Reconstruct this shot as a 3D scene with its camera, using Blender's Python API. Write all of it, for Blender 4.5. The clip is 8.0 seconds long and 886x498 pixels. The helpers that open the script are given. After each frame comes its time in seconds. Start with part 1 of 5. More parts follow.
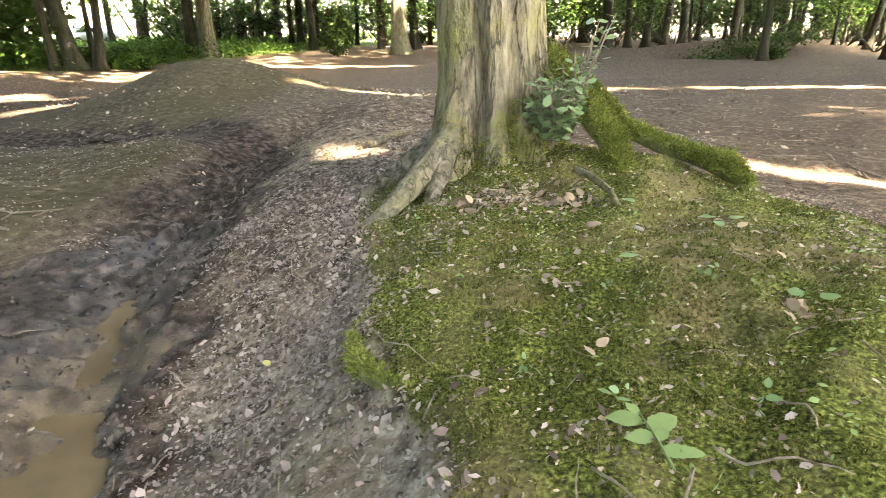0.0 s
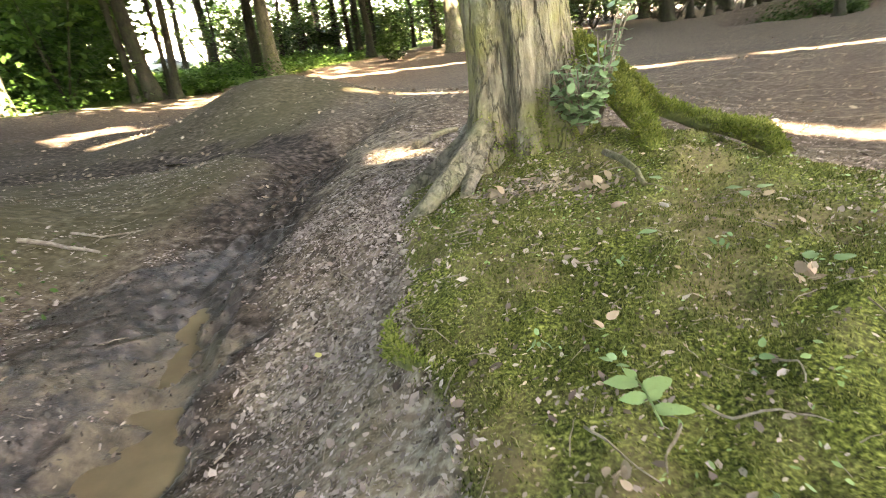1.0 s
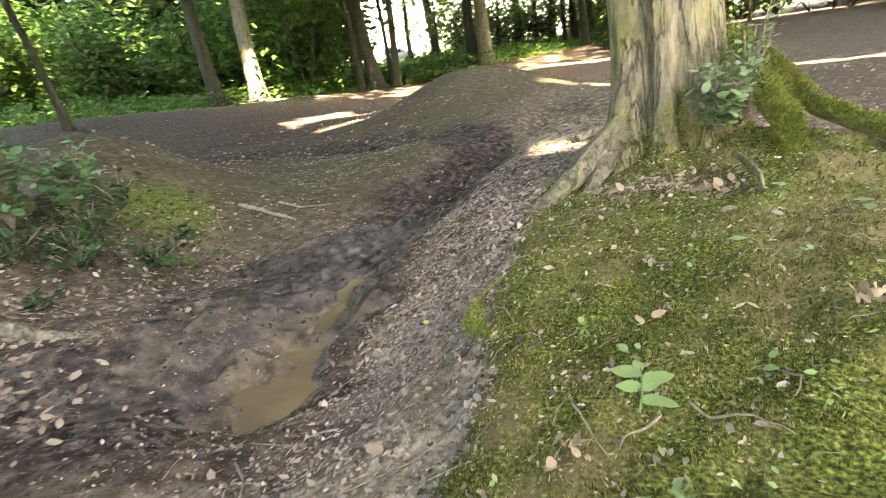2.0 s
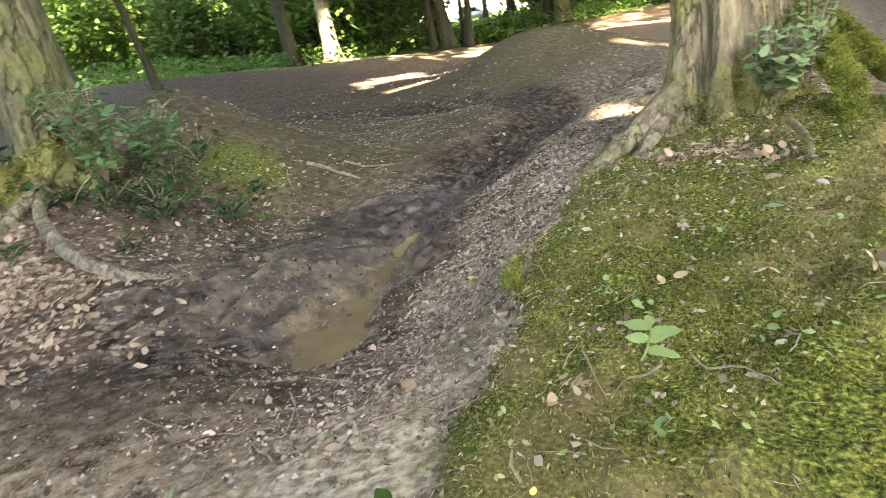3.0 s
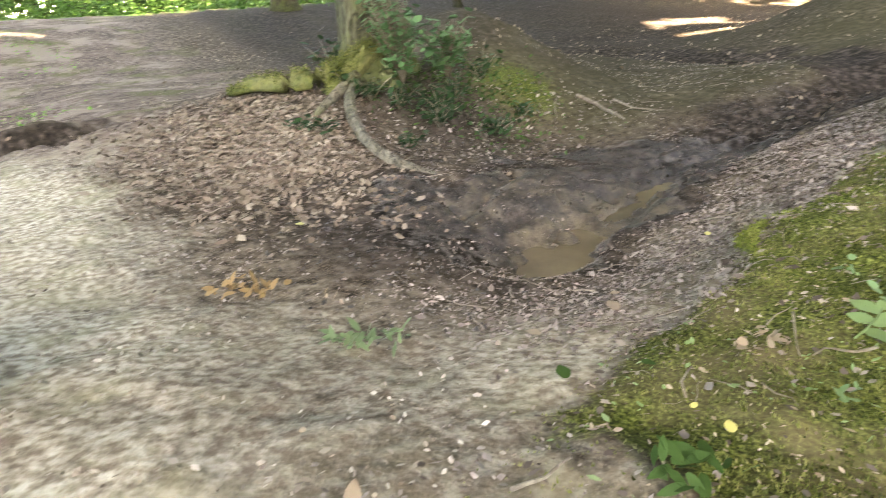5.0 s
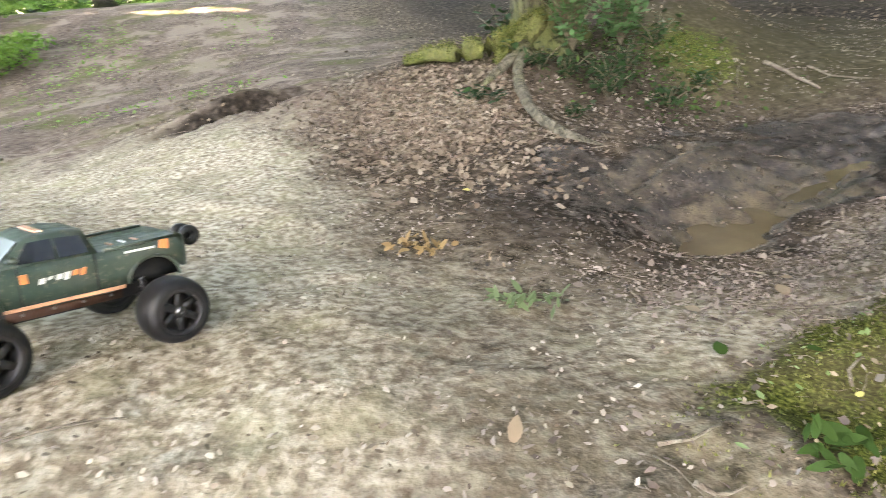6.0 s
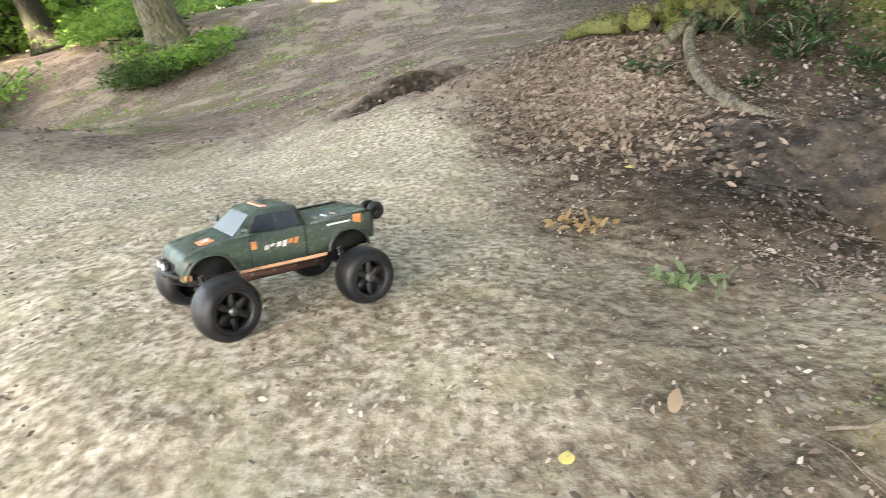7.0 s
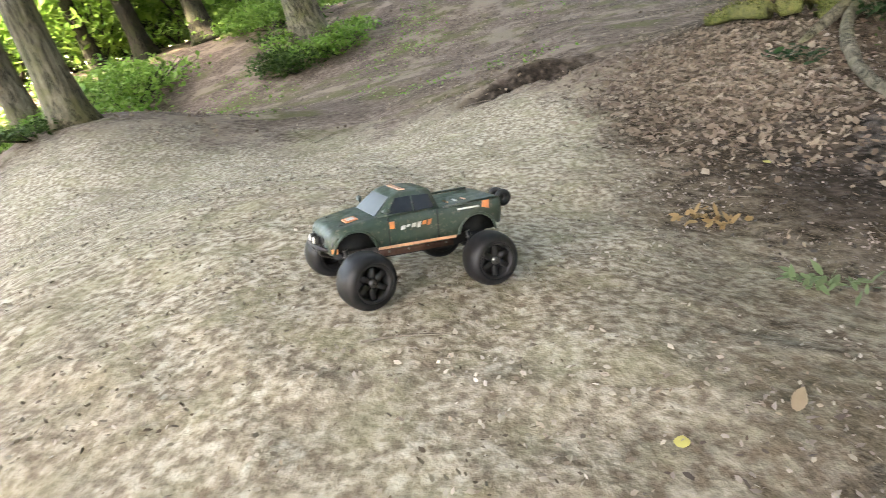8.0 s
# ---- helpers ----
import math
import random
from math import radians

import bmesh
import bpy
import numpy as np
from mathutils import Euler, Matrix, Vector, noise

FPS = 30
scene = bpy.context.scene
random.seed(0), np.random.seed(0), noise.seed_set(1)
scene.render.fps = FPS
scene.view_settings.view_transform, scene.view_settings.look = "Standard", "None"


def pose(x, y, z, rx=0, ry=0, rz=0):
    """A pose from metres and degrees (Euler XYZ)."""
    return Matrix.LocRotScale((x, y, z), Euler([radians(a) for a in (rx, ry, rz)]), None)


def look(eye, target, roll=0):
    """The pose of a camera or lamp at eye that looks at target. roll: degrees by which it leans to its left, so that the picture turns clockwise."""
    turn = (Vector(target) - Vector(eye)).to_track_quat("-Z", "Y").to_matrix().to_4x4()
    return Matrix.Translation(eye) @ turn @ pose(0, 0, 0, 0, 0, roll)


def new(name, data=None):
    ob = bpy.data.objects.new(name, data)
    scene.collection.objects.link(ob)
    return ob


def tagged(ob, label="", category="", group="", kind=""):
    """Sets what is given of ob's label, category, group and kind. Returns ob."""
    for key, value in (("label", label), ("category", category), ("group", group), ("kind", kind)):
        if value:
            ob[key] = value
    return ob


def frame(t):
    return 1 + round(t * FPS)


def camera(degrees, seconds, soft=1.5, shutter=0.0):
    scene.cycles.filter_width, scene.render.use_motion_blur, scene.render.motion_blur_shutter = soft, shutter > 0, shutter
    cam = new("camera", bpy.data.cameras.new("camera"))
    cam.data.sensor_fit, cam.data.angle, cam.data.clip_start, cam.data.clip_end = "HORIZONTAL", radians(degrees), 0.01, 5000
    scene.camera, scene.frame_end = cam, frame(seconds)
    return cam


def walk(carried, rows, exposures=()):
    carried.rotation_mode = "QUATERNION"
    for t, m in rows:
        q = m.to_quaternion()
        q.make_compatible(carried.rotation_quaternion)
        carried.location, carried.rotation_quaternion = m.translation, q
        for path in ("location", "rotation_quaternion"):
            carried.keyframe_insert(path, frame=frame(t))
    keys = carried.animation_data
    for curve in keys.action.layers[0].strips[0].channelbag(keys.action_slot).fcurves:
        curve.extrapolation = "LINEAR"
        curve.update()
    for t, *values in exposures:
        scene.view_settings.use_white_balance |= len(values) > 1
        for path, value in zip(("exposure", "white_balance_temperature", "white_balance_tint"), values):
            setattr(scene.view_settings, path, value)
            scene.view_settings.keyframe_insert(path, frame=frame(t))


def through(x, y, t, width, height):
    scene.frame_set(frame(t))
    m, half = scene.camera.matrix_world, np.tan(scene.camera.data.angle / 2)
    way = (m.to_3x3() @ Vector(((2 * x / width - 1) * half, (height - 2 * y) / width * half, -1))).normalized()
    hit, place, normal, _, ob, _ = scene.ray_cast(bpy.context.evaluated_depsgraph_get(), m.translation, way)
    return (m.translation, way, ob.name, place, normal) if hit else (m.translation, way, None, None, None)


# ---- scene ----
cam = camera(72.4, 8.0, soft=0.45, shutter=0.45)


def aim(eye, yaw, pitch, roll):
    """A camera pose from the eye and yaw (left of +y), pitch (up) and roll in degrees."""
    return (Matrix.Translation(eye) @ pose(0, 0, 0, 0, 0, yaw) @ pose(0, 0, 0, 90 + pitch, 0, 0)
            @ pose(0, 0, 0, 0, 0, roll))


PATH = [
    (0, (0.000, 0.000, 0.806), (0.00, -19.97, -0.60)),
    (0.5, (0.018, -0.008, 0.818), (3.11, -20.00, -3.64)),
    (1, (0.156, -0.115, 0.823), (7.34, -19.90, -7.29)),
    (1.1, (0.195, -0.126, 0.816), (9.33, -20.34, -7.51)),
    (1.5, (0.364, -0.128, 0.788), (15.50, -20.27, -4.09)),
    (1.7, (0.457, -0.163, 0.805), (21.98, -18.45, -6.64)),
    (2.8, (0.696, -0.290, 0.852), (32.84, -20.91, -9.83)),
    (3, (0.712, -0.295, 0.844), (34.58, -20.79, -9.13)),
    (3.5, (0.747, -0.320, 0.833), (38.64, -21.30, -6.66)),
    (4, (0.785, -0.352, 0.830), (43.90, -22.10, -4.67)),
    (4.5, (0.828, -0.391, 0.832), (50.98, -22.33, -3.05)),
    (4.7, (0.853, -0.408, 0.836), (54.28, -22.76, -3.61)),
    (5.8, (0.957, -0.493, 0.884), (72.80, -25.37, -7.54)),
    (6, (0.980, -0.507, 0.900), (75.67, -25.19, -7.94)),
    (6.5, (1.029, -0.533, 0.934), (84.61, -25.11, -10.82)),
    (7, (1.076, -0.552, 0.960), (91.74, -24.92, -13.27)),
    (7.5, (1.121, -0.565, 0.985), (98.00, -24.63, -14.87)),
    (8, (1.164, -0.573, 0.998), (103.53, -23.41, -15.10)),
]
walk(cam, [(t, aim(eye, *turn)) for t, eye, turn in PATH], [(0, 6.43, 9900, 14), (5.8, 6.36, 9900, 14), (6.8, 6.24, 9900, 14), (8, 5.87, 9900, 14)])

# ---------------------------------------------------------------- light
world = bpy.data.worlds.new("world")
scene.world = world
world.use_nodes = True
wn = world.node_tree.nodes
sky = wn.new("ShaderNodeTexSky")
sky.sky_type, sky.sun_disc = "NISHITA", False
sky.sun_elevation, sky.sun_rotation = radians(52), radians(125)
world.node_tree.links.new(sky.outputs[0], wn["Background"].inputs[0])
wn["Background"].inputs[1].default_value = 0.15
SUN_FROM = Vector((math.sin(radians(125)) * math.cos(radians(52)), math.cos(radians(125)) * math.cos(radians(52)), math.sin(radians(52))))
sun = new("sun", bpy.data.lights.new("sun", "SUN"))
sun.data.energy, sun.data.angle, sun.data.color = 3.3, radians(1.0), (1.0, 0.985, 0.96)
sun.matrix_world = look(SUN_FROM * 50, (0, 0, 0))


# ---------------------------------------------------------------- noise and terrain
def lattice(ix, iy, seed):
    h = (ix.astype(np.int64) * 374761393 + iy.astype(np.int64) * 668265263 + seed * 1442695041) & 0x7FFFFFFF
    h = ((h ^ (h >> 13)) * 1274126177) & 0x7FFFFFFF
    return ((h ^ (h >> 16)) & 0xFFFF) / 65535.0


def vnoise(x, y, scale, seed=0):
    """Smooth value noise between -1 and 1; scale in metres."""
    x, y = np.asarray(x, float) / scale, np.asarray(y, float) / scale
    ix, iy = np.floor(x), np.floor(y)
    u, v = x - ix, y - iy
    u, v = u * u * (3 - 2 * u), v * v * (3 - 2 * v)
    a, b = lattice(ix, iy, seed), lattice(ix + 1, iy, seed)
    c, d = lattice(ix, iy + 1, seed), lattice(ix + 1, iy + 1, seed)
    return 2 * ((a * (1 - u) + b * u) * (1 - v) + (c * (1 - u) + d * u) * v) - 1


def fbm(x, y, scale, octaves=3, seed=0):
    return sum(vnoise(x, y, scale / 2.1**k, seed + 7 * k) * 0.55**k for k in range(octaves))


def bump(x, y, cx, cy, sx, sy, deg=0.0):
    a = radians(deg)
    u = (x - cx) * math.cos(a) + (y - cy) * math.sin(a)
    v = -(x - cx) * math.sin(a) + (y - cy) * math.cos(a)
    return np.exp(-0.5 * ((u / sx) ** 2 + (v / sy) ** 2))


def from_line(x, y, line):
    """Distance from a bent line on the plan."""
    d = np.full(np.shape(x), 1e9)
    for (ax, ay), (bx, by) in zip(line, line[1:]):
        t = np.clip(((x - ax) * (bx - ax) + (y - ay) * (by - ay)) / ((bx - ax) ** 2 + (by - ay) ** 2), 0, 1)
        d = np.minimum(d, np.hypot(x - ax - t * (bx - ax), y - ay - t * (by - ay)))
    return d


def smooth(a, b, v):
    t = np.clip((v - a) / (b - a), 0, 1)
    return t * t * (3 - 2 * t)


RUT = [(-1.5, 7.2), (-1.75, 5.2), (-1.65, 3.6), (-1.5, 2.6), (-1.34, 1.75), (-1.3, 1.5)]
RUTS = [(-1.56, 2.78), (-1.47, 2.4), (-1.33, 1.8), (-1.2, 1.35), (-1.12, 1.05)]
MUD = [(-1.6, 6.8), (-1.8, 5.2), (-1.9, 3.6), (-1.9, 2.6), (-1.7, 1.6), (-1.6, 0.9), (-1.75, 0.45)]
RUT_WEST = [(-2.0, 1.85), (-1.85, 1.55), (-1.72, 1.25)]
RUT_NORTH = [(-1.7, 5.9), (-2.6, 6.9), (-4.2, 7.2), (-6.5, 7.3)]
WATER_Z = -0.480


def moss_edge(y):
    """The mossy mound's western edge: x for a y."""
    return np.interp(y, (-0.6, -0.15, 0.15, 0.5, 0.95, 1.35, 1.65, 1.95, 2.7, 3.4), (0.9, 0.33, 0.14, 0.06, -0.02, -0.14, -0.27, -0.29, -0.40, -0.3))


def land(x, y):
    """The broad shape of the ground."""
    x, y = np.asarray(x, float), np.asarray(y, float)
    z = -0.330 + 0.0 * x
    z = z + 0.255 * bump(x, y, 1, 1.3, 0.75, 1.1, 20)  # moss mound
    z = z + 0.099 * bump(x, y, 1.3, 2.4, 0.8, 0.9, 0)  # moss ridge
    z = z + 0.254 * bump(x, y, 0.3, 3.1, 0.7, 0.7, 0)  # root hump
    z = z + 0.178 * bump(x, y, 0.6, -1.1, 0.9, 0.8, 0)  # camera hill
    z = z + 0.538 * bump(x, y, -1, -2.6, 1.5, 1.4, 0)  # pale hill
    z = z + 0.78 * bump(x, y, -4.4, -5.3, 1.6, 1.25, 0) + 0.62 * bump(x, y, -6.1, -7.3, 1.3, 1.0, 40)  # pale west and the ground behind it
    z = z + 0.30 * bump(x, y, -4, 1.95, 0.75, 0.7, 0)  # root bank
    z = z + 0.792 * bump(x, y, -5.5, 3.8, 1.3, 0.8, -25)  # west mound
    z = z + 0.76 * bump(x, y, -3.95, 10.6, 1.15, 1.3, 20) + 0.14 * bump(x, y, -1.7, 11.2, 1.4, 1.3)  # jump mound and its run-out
    z = z - 0.10 * bump(x, y, -7.0, 9.6, 1.3, 1.6)  # trough beside the jump
    z = z + 0.365 * bump(x, y, -0.2, 6.5, 1.5, 2.2, 0)  # mid rise
    z = z + 0.24 * bump(x, y, -7.6, 0.0, 2.6, 2.6, 0)  # dirt rising westwards
    z = z + 0.522 * bump(x, y, 3.5, -1.5, 2.5, 2.5, 0)  # east
    z = z - 0.263 * bump(x, y, -3, 22, 9, 7, 0)  # north rise
    z = z - 0.281 * bump(x, y, -2.6, 2.8, 0.5, 0.9, 0)  # west dip
    z = z + 0.13 * bump(x, y, 1.0, 2.78, 0.5, 0.28, -40)  # crest
    z = z + 0.095 * bump(x, y, -3.2, 0.9, 0.9, 0.5, 20)  # litter bank
    z = z - 0.75 * bump(x, y, 11.8, 27.0, 1.9, 0.8) + 0.55 * bump(x, y, 12.4, 29.6, 2.4, 0.9) + 0.28 * bump(x, y, 8.4, 27.6, 1.5, 1.0) + 0.4 * bump(x, y, 15.6, 27.4, 1.1, 1.2)  # hollow under the brambles
    z = z - 0.09 * bump(x, y, -4.55, -0.72, 0.36, 0.07, -75) + 0.10 * bump(x, y, -4.78, -0.77, 0.40, 0.12, -75)  # scar in the western dirt
    z = z - 0.02 * bump(x, y, -1.15, 1.2, 0.2, 0.3, 10) + 0.02 * bump(x, y, -1.75, 1.5, 0.2, 0.5)  # the puddle's wide end
    west = np.interp(y, (-20, -8, 3, 11, 20), (1.45, 1.45, 0.95, 0.75, 0.15))  # the wood rises westwards
    z = z + west * smooth(8, 17, -x)
    z = z - 0.13 * bump(x, y, -0.66, 1.6, 0.30, 0.65)  # steeper bank above the water
    d = from_line(x, y, RUT)
    z = z - 0.33 * np.exp(-((d / 0.55) ** 2)) + 0.150 * np.exp(-((d / 1.5) ** 2)) * smooth(-0.6, 1.6, y)
    z = z - 0.085 * bump(x, y, -0.85, 1.05, 0.38, 0.40, 30)  # the rut's open southern end
    z = z - 0.06 * bump(x, y, -1.9, 0.75, 0.5, 0.35, 20)
    z = z + 0.08 * bump(x, y, 0.32, 0.0, 0.42, 0.45)  # shoulder under the turf's end
    z = z + 0.04 * bump(x, y, -0.5, -0.6, 0.4, 0.4)
    z = z + 0.17 * bump(x, y, -4.5, -0.45, 1.4, 0.9)  # dirt between hill and bank
    z = z + 0.22 * bump(x, y, -4.7, 1.15, 0.8, 0.5)  # shoulder of the western bank
    z = z + 0.05 * bump(x, y, -4.6, -0.74, 0.42, 0.2, -75) * fbm(x, y, 0.11, 2, 57)  # broken lumps along the scar
    dn = from_line(x, y, RUT_NORTH)
    z = z - 0.13 * np.exp(-((dn / 0.5) ** 2))
    return z


def height(x, y):
    """The ground with its lumps."""
    x, y = np.asarray(x, float), np.asarray(y, float)
    d = from_line(x, y, RUT)
    mud = np.exp(-((d / 0.45) ** 2))
    z = land(x, y) + 0.03 * fbm(x, y, 0.9, 2, 3) + 0.010 * fbm(x, y, 0.16, 2, 11) * smooth(8.5, 4.5, np.hypot(x + 1, y - 1))
    z = z + mud * (0.030 * fbm(x, y, 0.12, 3, 21) + 0.016 * fbm(x, y, 0.06, 1, 25) + 0.012 * np.sin(d * 42 + 3 * vnoise(x, y, 0.3, 22)))
    dr, dw = from_line(x, y, RUTS), from_line(x, y, RUT_WEST)
    z = z - 0.045 * np.exp(-((dr / (0.07 + 0.12 * smooth(2.4, 1.5, y))) ** 2)) - 0.06 * np.exp(-((dw / 0.06) ** 2)) + 0.02 * np.exp(-(((dr - 0.28) / 0.07) ** 2))
    # the mound's turf ends in a small lip
    e = x - moss_edge(y) - 0.03 * vnoise(x, y, 0.13, 5)
    z = z + 0.014 * smooth(0.0, 0.12, e) * smooth(3.4, 2.8, y) * (fbm(x, y, 0.10, 2, 41) + 0.9 * fbm(x, y, 0.22, 2, 43))
    z = z + 0.05 * smooth(-0.06, 0.05, e) * smooth(0.7, 0.1, e) * smooth(0.3, 1.0, y) * smooth(2.6, 2.0, y)
    return z


def on_ground(x, y, lift=0.0):
    return Vector((x, y, float(height(np.array([x]), np.array([y]))[0]) + lift))


# ---------------------------------------------------------------- materials
def material(name, rough=0.9, spec=0.3):
    m = bpy.data.materials.new(name)
    m.use_nodes = True
    b = m.node_tree.nodes["Principled BSDF"]
    b.inputs["Roughness"].default_value = rough
    b.inputs["Specular IOR Level"].default_value = spec
    return m, m.node_tree, b


def node(tree, kind, **values):
    n = tree.nodes.new(kind)
    for key, value in values.items():
        n.inputs[key.replace("_", " ")].default_value = value
    return n


def texture(tree, scale, detail=4.0, rough=0.6, kind="ShaderNodeTexNoise", space="Object"):
    n = tree.nodes.new(kind)
    n.inputs["Scale"].default_value = scale
    if kind == "ShaderNodeTexNoise":
        n.inputs["Detail"].default_value, n.inputs["Roughness"].default_value = detail, rough
    c = tree.nodes.new("ShaderNodeTexCoord")
    tree.links.new(c.outputs[space], n.inputs["Vector"])
    return n.outputs[0]


def ramp(tree, value, stops):
    n = tree.nodes.new("ShaderNodeValToRGB")
    while len(n.color_ramp.elements) < len(stops):
        n.color_ramp.elements.new(0.5)
    for e, (at, colour) in zip(n.color_ramp.elements, stops):
        e.position, e.color = at, (*colour, 1)
    tree.links.new(value, n.inputs[0])
    return n.outputs[0]


def mix(tree, fac, a, b, blend="MIX"):
    n = tree.nodes.new("ShaderNodeMix")
    n.data_type, n.blend_type = "RGBA", blend
    for socket, v in ((n.inputs[0], fac), (n.inputs[6], a), (n.inputs[7], b)):
        if isinstance(v, bpy.types.NodeSocket):
            tree.links.new(v, socket)
        elif isinstance(v, tuple):
            socket.default_value = (*v, 1)
        else:
            socket.default_value = v
    return n.outputs[2]


def attribute(tree, name):
    n = tree.nodes.new("ShaderNodeAttribute")
    n.attribute_name = name
    return n.outputs["Fac"]


def maths(tree, op, a, b=0.0, clamp=False):
    n = tree.nodes.new("ShaderNodeMath")
    n.operation, n.use_clamp = op, clamp
    for socket, v in zip(n.inputs, (a, b)):
        if isinstance(v, bpy.types.NodeSocket):
            tree.links.new(v, socket)
        else:
            socket.default_value = v
    return n.outputs[0]


def relief(tree, b, value, strength=0.4, distance=0.01):
    n = tree.nodes.new("ShaderNodeBump")
    n.inputs["Strength"].default_value, n.inputs["Distance"].default_value = strength, distance
    tree.links.new(value, n.inputs["Height"])
    tree.links.new(n.outputs[0], b.inputs["Normal"])


def ground_material():
    m, t, b = material("soil", 0.95, 0.04)
    fine, mid, broad = texture(t, 90, 3), texture(t, 14, 4), texture(t, 1.7, 4)
    chips = texture(t, 55, kind="ShaderNodeTexVoronoi")
    soil = ramp(t, mid, [(0.3, (0.010, 0.0073, 0.0052)), (0.52, (0.054, 0.040, 0.029)), (0.72, (0.142, 0.110, 0.082))])
    soil = mix(t, ramp(t, fine, [(0.5, (0, 0, 0)), (0.7, (1, 1, 1))]), soil, (0.12, 0.092, 0.064))
    clump = texture(t, 5.5, 3, 0.5)
    crust = texture(t, 32, 2, 0.45)
    pale = ramp(t, maths(t, "ADD", maths(t, "MULTIPLY", crust, 0.78), maths(t, "MULTIPLY", fine, 0.22)), [(0.38, (0.148, 0.118, 0.085)), (0.46, (0.220, 0.185, 0.139)), (0.54, (0.312, 0.273, 0.212)), (0.64, (0.405, 0.365, 0.294))])
    pale = mix(t, ramp(t, clump, [(0.48, (0, 0, 0)), (0.64, (0.45, 0.45, 0.45))]), pale, (0.185, 0.172, 0.100))
    pale = mix(t, ramp(t, broad, [(0.50, (0, 0, 0)), (0.66, (0.4, 0.4, 0.4))]), pale, (0.172, 0.138, 0.104))
    # mud tone, reused wherever zones() paints shade on the ground
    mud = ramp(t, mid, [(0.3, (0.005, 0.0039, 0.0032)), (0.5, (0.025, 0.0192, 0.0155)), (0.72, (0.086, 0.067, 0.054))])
    moss = ramp(t, fine, [(0.35, (0.010, 0.013, 0.004)), (0.52, (0.050, 0.060, 0.014)), (0.7, (0.15, 0.16, 0.045))])
    moss = mix(t, ramp(t, broad, [(0.47, (0, 0, 0)), (0.62, (0.75, 0.75, 0.75))]), moss, (0.095, 0.072, 0.04))
    edge = maths(t, "MULTIPLY", maths(t, "SUBTRACT", mid, 0.5), 1.1)

    def zone(name, low=0.38, high=0.62):
        v = maths(t, "ADD", attribute(t, name), edge)
        return ramp(t, v, [(low, (0, 0, 0)), (high, (1, 1, 1))])

    dust = ramp(t, maths(t, "ADD", maths(t, "MULTIPLY", mid, 0.6), maths(t, "MULTIPLY", broad, 0.4)), [(0.34, (0.036, 0.0255, 0.0195)), (0.44, (0.078, 0.0565, 0.045)), (0.54, (0.118, 0.088, 0.071)), (0.64, (0.185, 0.143, 0.115))])
    dust = mix(t, ramp(t, texture(t, 0.9, 3, 0.6), [(0.53, (0, 0, 0)), (0.62, (0.75, 0.75, 0.75))]), dust, (0.078, 0.076, 0.030))
    dust = mix(t, ramp(t, texture(t, 1.3, 4, 0.65), [(0.40, (0.65, 0.65, 0.65)), (0.48, (0, 0, 0))]), dust, (0.215, 0.165, 0.128))
    grass = ramp(t, mid, [(0.3, (0.03, 0.05, 0.012)), (0.7, (0.10, 0.15, 0.035))])
    c = mix(t, zone("dust", 0.2, 0.8), soil, dust)
    c = mix(t, zone("pale", 0.05, 0.95), c, pale)
    olive = ramp(t, mid, [(0.3, (0.020, 0.0165, 0.0095)), (0.5, (0.047, 0.039, 0.0235)), (0.7, (0.092, 0.076, 0.049))])
    olive = mix(t, ramp(t, broad, [(0.42, (0, 0, 0)), (0.62, (0.8, 0.8, 0.8))]), olive, (0.036, 0.031, 0.017))
    c = mix(t, zone("olive", 0.1, 1.0), c, olive)
    c = mix(t, zone("grass"), c, grass)
    c = mix(t, zone("moss"), c, moss)
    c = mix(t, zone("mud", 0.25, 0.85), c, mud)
    silt = ramp(t, mid, [(0.3, (0.030, 0.0235, 0.016)), (0.7, (0.080, 0.062, 0.041))])
    c = mix(t, zone("silt", 0.25, 0.8), c, silt)
    t.links.new(c, b.inputs["Base Color"])
    wet = zone("wet")
    r = t.nodes.new("ShaderNodeMapRange")
    t.links.new(wet, r.inputs[0])
    r.inputs[3].default_value, r.inputs[4].default_value = 0.95, 0.42
    t.links.new(r.outputs[0], b.inputs["Roughness"])
    t.links.new(maths(t, "ADD", maths(t, "MULTIPLY", wet, 0.10), 0.04), b.inputs["Specular IOR Level"])
    h = maths(t, "ADD", maths(t, "MULTIPLY", fine, 0.5), maths(t, "ADD", maths(t, "MULTIPLY", mid, 0.35), maths(t, "MULTIPLY", chips, 0.18)))
    relief(t, b, h, 0.6, 0.012)
    return m


